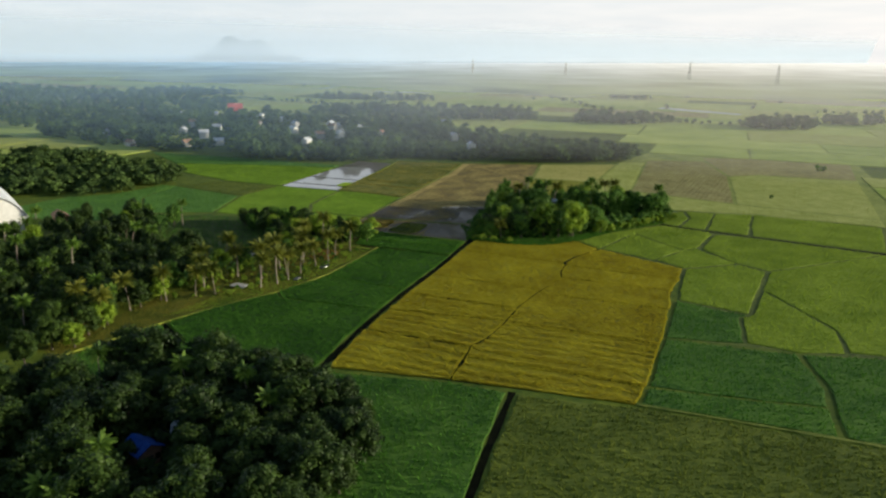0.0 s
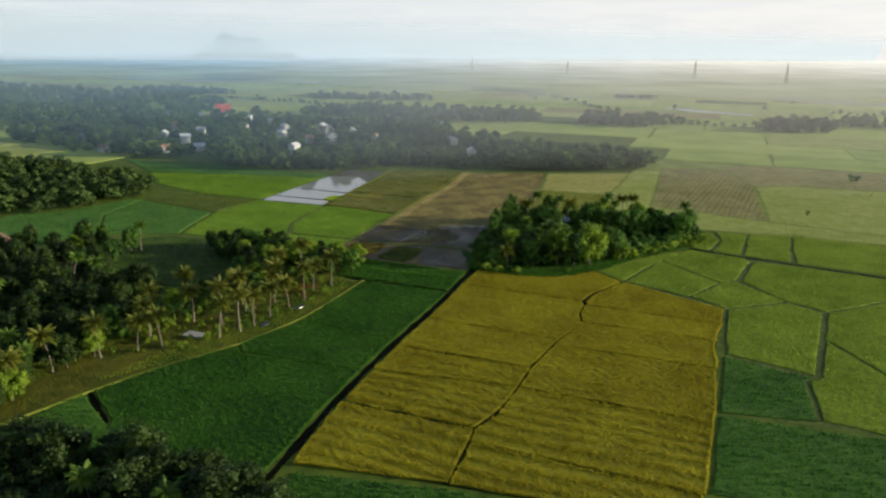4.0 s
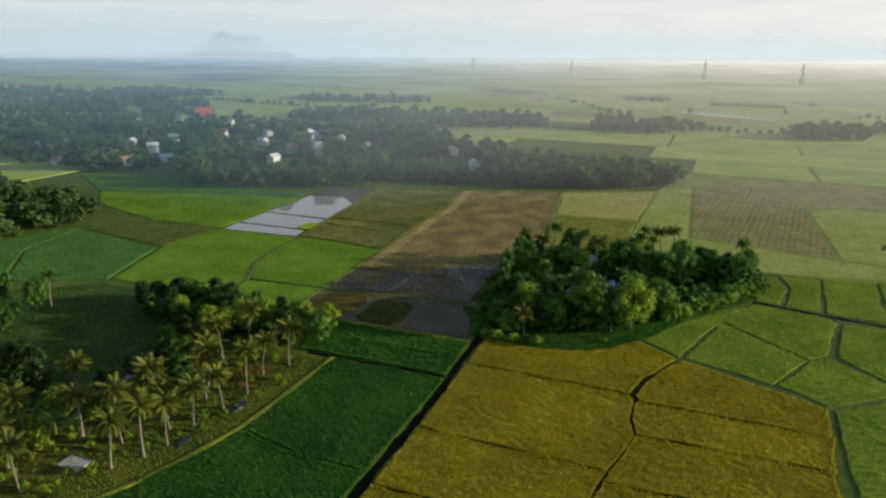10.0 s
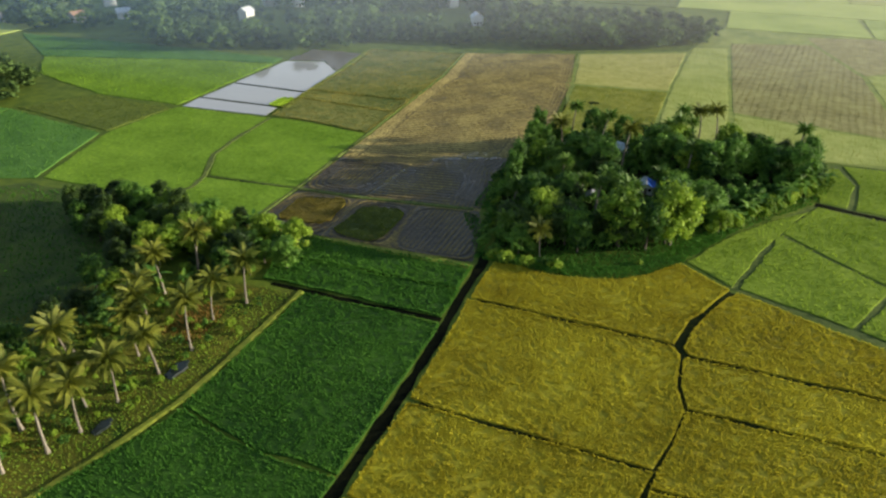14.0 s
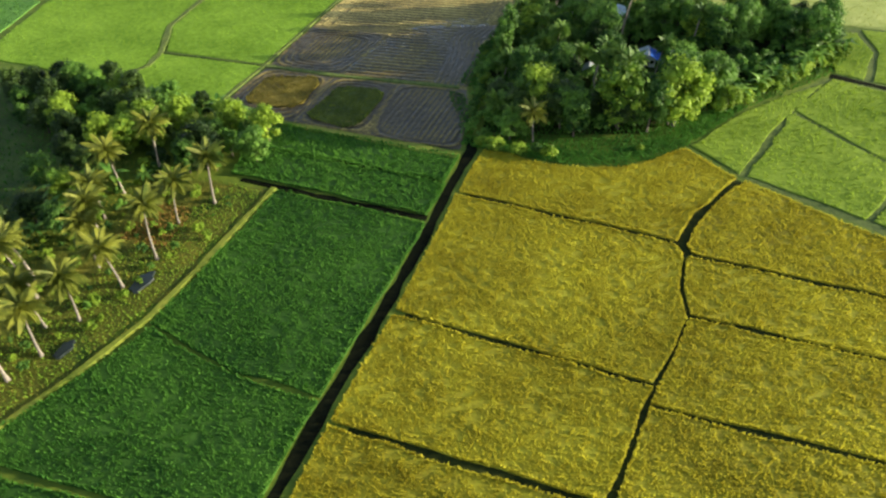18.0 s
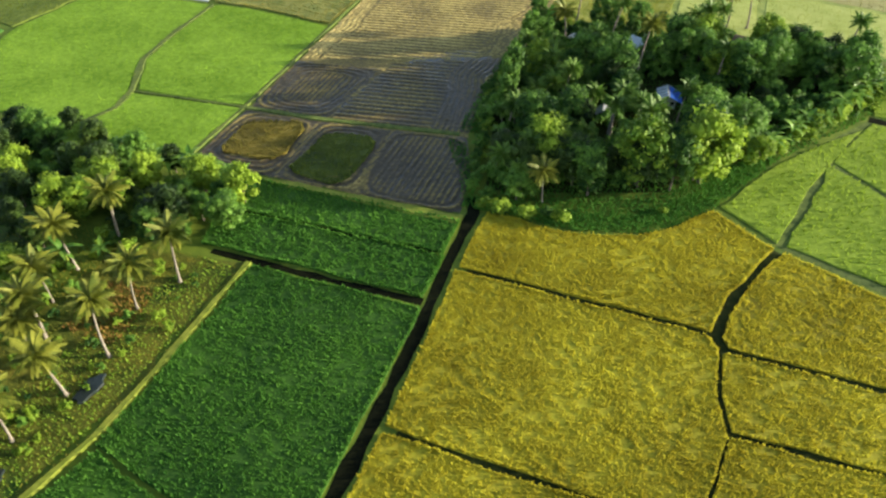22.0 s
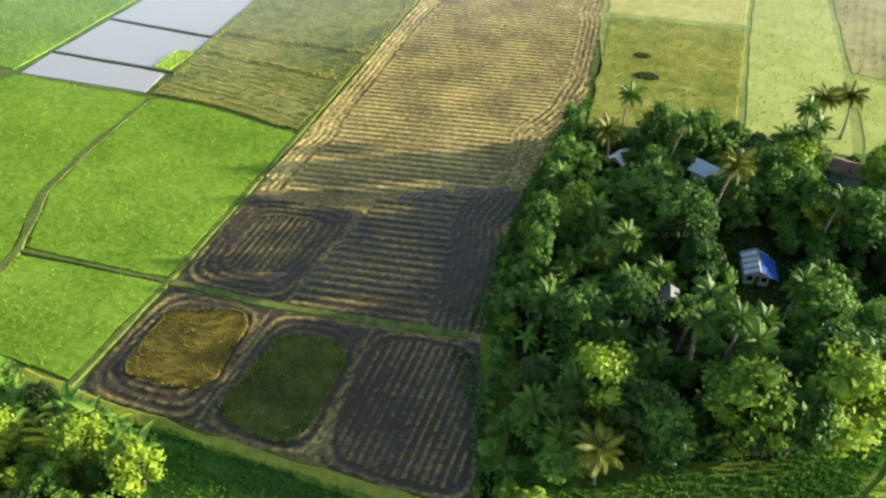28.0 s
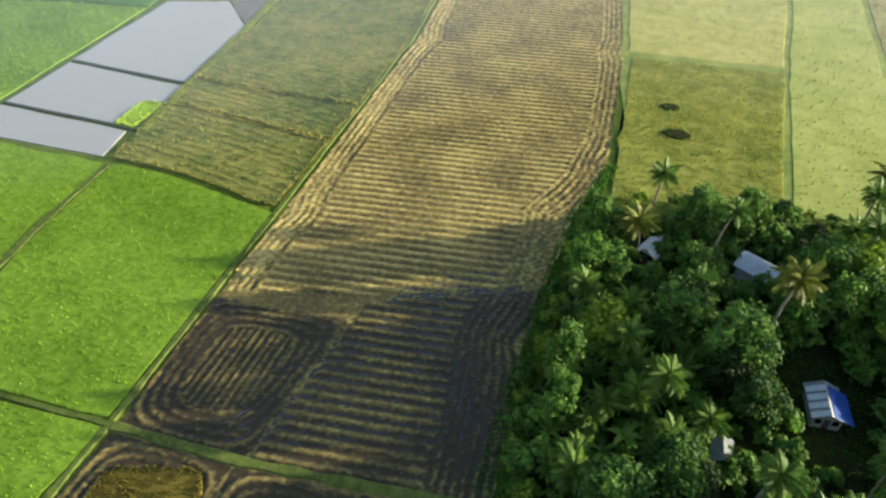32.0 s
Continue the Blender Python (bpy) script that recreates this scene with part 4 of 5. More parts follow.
SHADED_KINDS = [(t, crown_mesh(150 + k, (3.7, 4.3, 3.2)[k], (9.0, 9.6, 10.0)[k], 1.8, 50, 52, 0.30, M_LEAF_SHADED), (10.8, 11.4, 11.8)[k]) for k, t in enumerate([TREE_KINDS[0][0], TREE_KINDS[1][0], TREE_KINDS[2][0]])]
FAR_KINDS = []
for k, (r, h, b, mat) in enumerate(((4.0, 9.0, 1.6, M_LEAF), (4.8, 10.0, 1.8, M_LEAF), (3.4, 10.5, 1.6, M_LEAF), (4.2, 8.5, 1.2, M_LEAF_Y))):
    FAR_KINDS.append((trunk_mesh(50 + k, b + 1.5, r, 0.25), crown_mesh(200 + k, r, h, b, 20, 26, 0.62, mat), b + h))

def tree(x, y, height, kind, turn, label, group, wide=1.0, far=False, dark=False):
    trunk, crown, full = (FAR_KINDS if far else SHADED_KINDS if dark else TREE_KINDS)[kind]
    s = height / full
    root = tagged(new("tree"), label, "tree", group)
    root.matrix_basis = Matrix.Translation((x, y, GZ)) @ Matrix.Rotation(turn, 4, 'Z') @ Matrix.Diagonal((s * wide, s * wide, s, 1))
    part("trunk", trunk, root)
    part("crown", crown, root)
    return root

def banana_mesh(seed):
    rng = random.Random(seed)
    v, f = [], []
    for i in range(9):
        a, ln, wd = i * 2.4 + rng.uniform(-0.3, 0.3), rng.uniform(1.7, 2.5), rng.uniform(0.26, 0.36)
        up = rng.uniform(1.0, 1.6) - 0.07 * i
        ca, sa = math.cos(a), math.sin(a)
        o = len(v)
        n = 6
        for j in range(n + 1):
            t = j / n
            r, z = ln * math.sin(up * 0.3 + 0.9 * t) * t, 2.2 + ln * (up * t - 0.75 * t * t)
            w = wd * math.sin(math.pi * (0.06 + 0.9 * t)) + 0.02
            for k, dz in ((-1, 0.10), (0, 0), (1, 0.10)):
                v.append((ca * r - sa * w * k, sa * r + ca * w * k, z + dz * w * 2))
        for j in range(n):
            for k in range(2):
                q = o + 3 * j + k
                f.append((q, q + 3, q + 4, q + 1))
    return mesh_of("leaves", v, f, M_BANANA)
BANANA_LEAVES = [banana_mesh(k) for k in range(3)]
BANANA_STEM = mesh_of("stem", *tube([Vector((0, 0, 0)), Vector((0.05, 0, 1.2)), Vector((0, 0.05, 2.35))], [0.17, 0.14, 0.08], 7), M_OLIVE, smooth=True)

def banana(x, y, s, kind, turn, group="banana plants"):
    root = tagged(new("banana_plant"), "banana plant with broad drooping green leaves", "banana plant", group)
    root.matrix_basis = Matrix.Translation((x, y, GZ)) @ Matrix.Rotation(turn, 4, 'Z') @ Matrix.Scale(s, 4)
    part("stem", BANANA_STEM, root)
    part("leaves", BANANA_LEAVES[kind], root)
    return root

BUSH_KINDS = [crown_mesh(300 + k, 1.5, 2.2, 0.2, 12, 34, 0.26, (M_LEAF, M_LEAF_Y, M_LEAF_Y)[k]) for k in range(3)]
def bush(x, y, s, kind, turn, group="bushes"):
    ob = tagged(new("bush", BUSH_KINDS[kind]), "low leafy bush at the edge of the grove", "bush", group)
    ob.matrix_basis = Matrix.Translation((x, y, GZ)) @ Matrix.Rotation(turn, 4, 'Z') @ Matrix.Scale(s, 4)
    return ob

TR = np.random.default_rng(21)
def rnd(a, b):
    return float(TR.uniform(a, b))

ISLET_HUTS = ((-83, 324.5, 3.5), (-67, 325, 5), (-70.5, 290.5, 2.5), (-43, 334.5, 4.5), (-58.5, 302, 5.5), (-66, 310, 2.2))
def hides(x, y, spots, seen_from):
    """Whether a tree at x, y would stand on a building or close before it."""
    for sx, sy, r in spots:
        d = Vector((seen_from[0] - sx, seen_from[1] - sy)).normalized()
        v = Vector((x - sx, y - sy))
        along, across = v.dot(d), abs(v.x * d.y - v.y * d.x)
        if v.length < r + 1.5 or (0 < along < (20 if r > 4 else 12) and across < r):
            return True
    return False
# the wooded islet of trees round the huts
ISLET = [(-84, 253), (-70, 254), (-58, 259), (-48, 269), (-38, 287), (-20, 311), (-13, 324), (-17, 334), (-40, 341), (-62, 344), (-86, 338), (-93.5, 328), (-95, 312), (-93.5, 284), (-88, 268)]
WEST_PART = [(-94, 284), (-88, 268), (-84, 258), (-74, 262), (-70, 276), (-72, 300), (-80, 312), (-93, 306)]
SKIRT = [(-73, 252), (-57, 257), (-43, 273), (-38, 286), (-45, 281), (-56, 266.5), (-64, 263), (-73, 260)]
SHADY = [(-54, 300), (-44, 289), (-36, 291), (-25, 303), (-20, 314), (-29, 319), (-44, 310), (-54, 307)]
CLEAR = [(-63, 294), (-55, 293), (-53.5, 306), (-58, 309), (-65, 310)]
for x, y in scatter(ISLET, 5.6, TR, 0.45):
    p = np.array([[x, y]])
    if inside(CLEAR, p)[0] or inside(SKIRT, p)[0] or hides(x, y, ISLET_HUTS, (-80, 215)):
        continue
    west = inside(WEST_PART, p)[0]
    edge = edge_distance(ISLET, p)[0]
    if edge < 2.2:
        continue
    roll = rnd(0, 1)
    if west and 0.45 < roll < 0.7:
        continue
    if west and roll < 0.45:
        palm(x, y, rnd(4.8, 8.5), int(rnd(0, 3)), rnd(0, 6.28), "bushy young coconut palm among bananas", "palms of the wooded islet")
    elif roll < 0.24 and edge > 3 and not inside(SHADY, p)[0]:
        palm(x, y, rnd(9, 12.5), int(rnd(0, 4)), rnd(0, 6.28), "tall coconut palm above the grove", "palms of the wooded islet")
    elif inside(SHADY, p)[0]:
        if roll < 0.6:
            # the hollow's shade is painted into these low trees' leaves
            tree(x, y, rnd(3, 4.5), int(rnd(0, 3)), rnd(0, 6.28), "low tree with shade-darkened leaves in the hollow of the grove", "trees of the wooded islet", 1.2, dark=True)
    elif roll > 0.9 and edge > 5:
        tree(x, y, rnd(7, 10.5), int(rnd(0, 3)), rnd(0, 6.28), "tree of the grove with shade-darkened leaves", "trees of the wooded islet", rnd(0.85, 1.15), dark=True)
    else:
        h = (rnd(7.5, 12) + (2.5 if rnd(0, 1) < 0.12 else 0) if edge > 4 else rnd(5.5, 8.5)) if not (abs(x + 60) < 6 and 280 < y < 300) else rnd(3.5, 5)
        k = int(rnd(0, 3)) if rnd(0, 1) < 0.6 else 4 if rnd(0, 1) < 0.5 else 3 if rnd(0, 1) < 0.5 else 5
        tree(x, y, h, k, rnd(0, 6.28), "round yellow-green broadleaf tree of the grove" if k in (3, 5) else "dense dark-green broadleaf tree of the grove", "trees of the wooded islet", rnd(0.85, 1.2))
for x, y in scatter(WEST_PART, 3.0, TR):
    if edge_distance(ISLET, np.array([[x, y]]))[0] > 2.0:
        if rnd(0, 1) < 0.5:
            banana(x, y, rnd(0.75, 1.2), int(rnd(0, 3)), rnd(0, 6.28))
        else:
            palm(x, y, rnd(2.5, 6.0), 2, rnd(0, 6.28), "stemless young coconut palm with upright plumes", "palms of the wooded islet")
# dark floor slab: leaf litter with the trees' shade in its colour
tagged(new("grove_floor", slab_mesh("grove_floor", [(-86, 258), (-72, 262), (-56, 268), (-46, 283), (-37, 291), (-21, 313), (-15, 324), (-18, 332), (-40, 339), (-62, 342), (-85, 336), (-92.5, 327), (-94, 312), (-92.5, 284), (-87, 268)], GZ - 0.05, GZ + 0.05, M_EARTH)), "leaf-littered soil beneath the islet trees, darkened for their shade", "soil", kind="structure")
for a, b in zip(ISLET, ISLET[1:] + ISLET[:1]):
    n = int(math.dist(a, b) / 2.6)
    for i in range(n):
        q = Vector(a).lerp(Vector(b), (i + rnd(0, 1)) / n)
        if inside(SKIRT, np.array([[q.x, q.y + 1.5]]))[0] and rnd(0, 1) < 0.75:
            continue
        bush(q.x + rnd(-1.0, 1.0), q.y + rnd(-1.0, 1.0), rnd(0.5, 1.15), int(rnd(0, 3)), rnd(0, 6.28))
for x, y, h, k, w in ((-60.5, 269, 13.5, 3, 1.02), (-49.8, 273.5, 14.0, 3, 1.0), (-40, 284, 5.5, 5, 1.25), (-86.5, 302, 9.5, 5, 1.1), (-51, 316, 10.5, 2, 1.1), (-24, 323, 9.5, 1, 1.1), (-20, 328, 11, 4, 1.0), (-31, 326, 11.5, 2, 1.1), (-70, 265, 9.5, 1, 1.1)):
    tree(x, y, h, k, x, "large round broadleaf tree at the edge of the grove", "trees of the wooded islet", w)
for x, y, h in ((-92.5, 322, 13.5), (-91.5, 312.5, 13.0), (-91, 294.5, 13.0), (-90, 288, 12.0)):
    tree(x, y, h, 2, x + y, "tall slim broadleaf tree on the western side of the grove", "trees of the wooded islet", 0.72)
# darkened leaves give this corner its shade
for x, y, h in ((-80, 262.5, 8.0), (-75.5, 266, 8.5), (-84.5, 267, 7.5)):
    tree(x, y, h, 1, x, "low tree with shade-darkened leaves at the corner of the grove", "trees of the wooded islet", 1.1, dark=True)
palm(-66, 310, 13.2, 1, 0.6, "tall leaning coconut palm beside the hut", "palms of the wooded islet", True)
palm(-75.2, 257.8, 6.4, 0, 2.0, "slender young palm at the grove's south edge", "palms of the wooded islet", True)
for x, y in ((-48, 348), (-43, 350), (-85, 322)):
    palm(x, y, 9.5, 2, rnd(0, 6), "coconut palm at the grove's far edge", "palms of the wooded islet", True)

# coconut palms along the grassy path
ROW = [(-136.6, 223.2, 10.6), (-122.2, 203.1, 9.8), (-123.0, 196.0, 7.8), (-137.2, 208.9, 7.8), (-122.3, 219, 9.4), (-129.4, 198.5, 8.1), (-137, 193, 8.6), (-124.1, 188.2, 9.1), (-124.2, 181.1, 8.6),
       (-136.6, 160.3, 8.4), (-143.8, 163.9, 9.6), (-127.8, 171.2, 9.8), (-125.2, 176.3, 10.2), (-127.7, 185.5, 8.4), (-141.2, 177.2, 9.4), (-140.9, 156.6, 7.8), (-132.6, 178.3, 10.8), (-133.4, 189.8, 10.6), (-132.1, 202.4, 10),
       (-124.6, 212, 8.2), (-146, 150, 9), (-150, 140, 9.4), (-148, 128, 9), (-155.8, 126.8, 9.6), (-139, 216, 9), (-150, 172, 10), (-152, 185, 10)]
for i, (x, y, h) in enumerate(ROW):
    palm(x, y, h, (0, 1, 2, 1)[i % 4], i * 1.7, "slim coconut palm with a pale trunk beside the rice", "palms along the path", True)

# broadleaf trees, bananas and bushes of the palm grove
def wood(poly, step, lo, hi, label, group, far=False, palms=0.0, wide=(0.85, 1.15), dark=False, mixed=0.0):
    for x, y in scatter(poly, step, TR, 0.45):
        if hides(x, y, ((-90.2, 83.2, 4.4), (-89.6, 91.6, 1.6)), (0, 0)):
            continue
        if rnd(0, 1) < palms:
            palm(x, y, rnd(8, 11), int(rnd(0, 4)), rnd(0, 6.28), "coconut palm with drooping fronds among darker trees", group)
        else:
            shade = dark or rnd(0, 1) < mixed
            tree(x, y, rnd(lo, hi), int(rnd(0, 4 if far else 3 if shade else 6)), rnd(0, 6.28), label, group, rnd(*wide), far, shade)
wood([(-121, 230), (-124, 241), (-139, 245), (-176, 245), (-190, 238), (-172, 226), (-150, 226), (-130, 224)], 4.8, 4.8, 7.8, "dark broadleaf tree in the palm grove", "trees of the palm grove", mixed=0.35)
wood([(-150, 108), (-144, 128), (-150, 160), (-158, 190), (-176, 196), (-215, 188), (-240, 150), (-230, 100), (-190, 84), (-165, 92)], 10.4, 7.0, 11.0, "tree with shade-darkened leaves in the palm grove", "trees of the palm grove", palms=0.3, dark=True)
for poly, st in (([(-128, 226), (-140, 226), (-150, 214), (-146, 190), (-140, 200)], 4.6), ([(-150, 196), (-140, 176), (-146, 160), (-152, 150), (-158, 180)], 4.4)):
    for x, y in scatter(poly, st, TR):
        (banana if rnd(0, 1) < 0.35 else bush)(x, y, rnd(0.9, 1.6), int(rnd(0, 3)), rnd(0, 6.28))
# mass of trees nearest the start, their shade put into the leaf colour
wood([(-150, 52), (-128, 92), (-112, 112), (-92, 116), (-72, 113), (-58, 106), (-51, 94), (-54, 60), (-100, 40)], 6.4, 8.0, 13.0, "tree of the near grove with shade-darkened leaves", "trees of the near grove", palms=0.10, dark=True, wide=(1.0, 1.3))
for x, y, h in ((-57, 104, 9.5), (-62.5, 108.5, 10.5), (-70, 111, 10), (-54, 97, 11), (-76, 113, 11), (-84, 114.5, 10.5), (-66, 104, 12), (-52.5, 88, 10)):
    tree(x, y, h, int(rnd(0, 3)), x, "tree at the edge of the near grove with shade-darkened leaves", "trees of the near grove", 1.15, dark=True)
for x, y, h, k in ((-147, 112, 9, 0), (-146, 122, 8, 1), (-150, 132, 10, 2), (-149, 143, 8.5, 0), (-153, 152, 9.5, 1), (-145, 103, 9.5, 2), (-154, 118, 10, 1), (-157, 138, 9, 0)):
    tree(x, y, h, k, y, "tree with shade-darkened leaves in the palm grove", "trees of the palm grove", 1.15, dark=True)
for x, y, h in ((-146, 127, 7.5), (-143, 115, 6.5), (-148, 150, 7.0)):
    tree(x, y, h, 3, y, "yellow-green leafy tree beside the coconut palms", "trees of the palm grove", 1.1)
# groves farther off
wood([(-266, 186), (-258, 200), (-226, 230), (-206, 228), (-198, 214), (-205, 197), (-240, 160)], 8.4, 6.5, 10.5, "dark tree of the western palm grove", "trees of the palm grove", palms=0.25, mixed=0.6)
VILLAGE = [(-560, 430), (-420, 392), (-363, 395), (-300, 386), (-276, 384), (-236, 398), (-213, 413), (-188, 444), (-160, 444), (-138, 449), (-124, 470), (-60, 492), (-42, 506), (-64, 520), (-150, 530), (-190, 610), (-235, 600), (-270, 640), (-420, 650), (-560, 620)]
HOUSES = [(-434, 486, 0), (-508, 655, 2), (-447, 616, 0), (-417, 607, 0), (-298, 522, 0), (-300, 560, 0), (-378, 576, 0), (-406, 554, 1), (-394, 465, 0), (-373, 420, 1), (-171, 497, 0), (-249, 640, 0), (-333, 579, 0), (-308, 506, 1), (-291, 458, 0), (-478, 444, 0), (-350, 530, 0), (-460, 530, 1), (-358, 438, 0), (-346, 588, 0), (-290, 510, 0), (-410, 402, 1), (-508, 619, 0), (-522, 586, 0), (-270, 544, 1), (-204, 547, 0), (-327, 560, 1), (-425, 520, 0)]
VILLAGE_REST = [(x, y, rnd(0.9, 1.25)) for x, y in scatter([(-137, 452), (-100, 464), (-60, 484), (-44, 500), (-60, 520), (-140, 508)], 8.0, TR, 0.45)]
for x, y in scatter(VILLAGE, 8.8, TR, 0.48):
    if min(math.dist((x, y), h[:2]) for h in HOUSES) < 9 or min(abs(x - h[0] - (-44 - h[0]) / (h[1] - 120) * (h[1] - y)) + (0 if 0 < h[1] - y < 34 else 99) for h in HOUSES) < 6.5:
        continue
    if math.sin(x * 0.045 + 1) * math.sin(y * 0.06) < (0.45 if y < 470 else 0.25):
        VILLAGE_REST.append((x, y, rnd(0.45, 0.95) + (0.6 if rnd(0, 1) < 0.16 else 0.0) + 0.35 * max(0.0, math.sin(x * 0.06) * math.sin(y * 0.05 + 1))))
for x, y, h in ((-140, 203, 6.5), (-144, 210, 7), (-147, 218, 7), (-150, 226, 8), (-143, 196, 5.5), (-148, 190, 7), (-150, 180, 7.5), (-152, 170, 8), (-154, 160, 8.5), (-147, 204, 6), (-156, 150, 8), (-131, 229, 8.5), (-146.5, 233, 8), (-152, 212, 7.5), (-153, 219, 8), (-151, 238, 8), (-157, 243, 8.5), (-165, 246, 8), (-149, 199, 7), (-172, 243, 7.5), (-181, 240, 7)):
    tree(x, y, h * 1.0, int(rnd(0, 3)) if int(x) % 2 else int(rnd(0, 6)), x, "leafy green tree among the coconut palms", "trees of the palm grove", 1.1, dark=bool(int(x) % 2))

# rough grass under the palms and round the islet
def grass(poly, step, size, mat, label):
    pts = scatter(poly, step, RNG)
    ob = new("grass", tufts("grass", pts, GZ, size, mat, RNG, 5, 0.6))
    tagged(ob, label, "grass", kind="stuff")
grass([(-115.8, 225), (-116, 203), (-116.4, 192), (-118.6, 181), (-121.6, 170), (-126, 160), (-132, 148), (-136, 136), (-144, 108), (-156, 112), (-160, 180), (-156, 226)], 0.6, 0.3, M_GRASS_T, "dry yellow-green grass under the palms")
tagged(new("grass_ground", slab_mesh("grass_ground", wavy([(-115.6, 225.6), (-115.6, 203), (-116, 192), (-118.2, 181), (-121.2, 170), (-125.6, 160), (-131.6, 148), (-135.6, 136), (-143.6, 108), (-150, 112), (-150, 150), (-146, 180), (-138, 206), (-136, 224)], RNG, 3, 0.6), GZ - 0.05, GZ + 0.04, M_PALMFLOOR)), "dry yellow-green ground under the coconut palms", "ground", kind="structure")
grass([(-115.8, 225), (-116, 203), (-116.4, 192), (-118.6, 181), (-121.6, 170), (-126, 160), (-132, 148), (-138, 140), (-134, 170), (-128, 205), (-122, 225)], 0.6, 0.3, M_LIME_T, "fresh green grass beside the path")
grass([(-86, 252), (-68, 252), (-57, 257), (-46, 267.6), (-36, 286), (-18, 310), (-12, 324), (-22, 330), (-46, 300), (-60, 272), (-86, 270)], 0.7, 0.5, M_DARK_T, "green weeds round the wooded islet")
grass([(-66, 290), (-50, 290), (-48, 308), (-66, 314)], 0.8, 0.35, M_DARK_T, "short grass in the clearing by the hut")
# tree shade on this meadow is put into its ground colour
M_SHADE = material("meadow in painted shade", (0.026, 0.055, 0.010), (0.10, 0.14, 0.022), 0.2)
tagged(new("meadow_ground", slab_mesh("meadow_ground", wavy([(-150, 226), (-151, 200), (-160, 180), (-176, 196), (-215, 195), (-232, 228), (-208, 247), (-145, 247)], RNG, 4, 0.6), GZ - 0.05, GZ + 0.03, M_SHADE)), "meadow behind the palm grove, darkened for tree shade", "ground", kind="structure")
grass([(-156, 226), (-160, 180), (-215, 195), (-230, 230), (-205, 246), (-160, 246)], 1.2, 0.5, M_DARK_T, "rough grass behind the palm grove")
for x, y in scatter([(-117, 224), (-118, 200), (-122, 180), (-130, 160), (-146, 150), (-146, 180), (-142, 222)], 3.6, TR):
    bush(x, y, rnd(0.25, 0.7), int(rnd(0, 3)), rnd(0, 6.28), "low shrubs under the palms")
grass([(-123, 205), (-124, 216), (-133, 216), (-132, 205)], 0.6, 0.5, M_RUSSET_T, "russet dry weeds under the palms")
# undergrowth inside the groves, too dense to count
def undergrowth(poly, step, label, mat=M_LEAF, grow=1.0):
    src = [np.array([p.co[:] for p in m.vertices]) for m in BUSH_KINDS[:2]]
    fac = [[list(p.vertices) for p in m.polygons] for m in BUSH_KINDS[:2]]
    vs, fs, o = [], [], 0
    for x, y in scatter(poly, step, TR):
        if inside(CLEAR, np.array([[x, y]]))[0]:
            continue
        k, a, s = int(rnd(0, 2)), rnd(0, 6.28), rnd(0.8, 1.7) * grow
        m = np.array([[math.cos(a), -math.sin(a), 0], [math.sin(a), math.cos(a), 0], [0, 0, 1.0]]) * s
        vs.append(src[k] @ m.T + np.array([x, y, GZ - 0.2]))
        fs += [[i + o for i in q] for q in fac[k]]
        o += len(src[k])
    tagged(new("undergrowth", mesh_of("undergrowth", np.concatenate(vs).tolist(), fs, mat)), label, "undergrowth", kind="stuff")
undergrowth([(-84, 255), (-72, 262), (-56, 269), (-46, 283), (-38, 289), (-21, 312), (-15, 324), (-18, 332), (-40, 339), (-62, 342), (-85, 336), (-92.5, 327), (-94, 312), (-92.5, 284), (-87, 268)], 3.9, "dense leafy undergrowth beneath the islet trees", M_LEAF, 1.15)
for i in range(26):                                              # sunlit bananas and pale shrubs along the eastern edge
    q = Vector((-43, 281)).lerp(Vector((-15, 322)), (i + rnd(0, 1)) / 26)
    (banana if i % 2 else bush)(q.x + rnd(-1.5, 1.5), q.y + rnd(-1.0, 1.0), rnd(1.0, 1.5), 1 + i % 2, rnd(0, 6.28))
for i in range(16):                                              # low bushes on the bank between furrows and trees
    q = Vector((-88.4, 256)).lerp(Vector((-96, 296)), (i + rnd(0, 1)) / 16)
    bush(q.x + rnd(-0.6, 1.4), q.y, rnd(0.8, 1.3), 0, rnd(0, 6.28))
grass([(-98, 272), (-94, 272), (-88, 258), (-84, 252), (-88, 252), (-92, 262)], 0.5, 0.5, M_DARK_T, "dark weeds on the bank below the islet")
grass([(-98, 300), (-97, 276), (-92, 276), (-95, 300), (-95, 330), (-91, 349), (-94, 349), (-97.6, 330)], 0.5, 0.5, M_DARK_T, "dark weeds on the bank beside the islet")
grass([(-86, 251.8), (-78, 252.2), (-72.5, 251.6), (-67, 252), (-57, 255.2), (-51.6, 260), (-46.6, 266), (-36.4, 286), (-40, 288), (-50, 270), (-60, 259), (-72, 256), (-86, 257)], 0.45, 0.45, M_DARK_T, "green weeds along the edge of the golden rice")
grass(SKIRT, 0.7, 0.45, M_DARK_T, "sunlit green weeds before the islet trees")
# undergrowth in the darkened leaf colour, as shade between the trunks
undergrowth([(-122, 229), (-126, 240), (-176, 243), (-172, 229), (-130, 225)], 4.5, "dense leafy undergrowth of the palm grove", M_LEAF_SHADED)
for i in range(22):                                              # bananas along the back of the grove
    banana(-126 - i * 2.2 + rnd(-1, 1), 243.2 + rnd(-1.2, 1.2), rnd(1.0, 1.5), i % 3, rnd(0, 6.28))
# again the darkened leaves, for the shade below both groves
undergrowth([(-146, 56), (-126, 92), (-112, 110), (-92, 114), (-72, 111), (-60, 104), (-52, 93), (-56, 66), (-100, 46)], 4.6, "dense shade-darkened undergrowth of the near grove", M_LEAF_SHADED, 1.25)
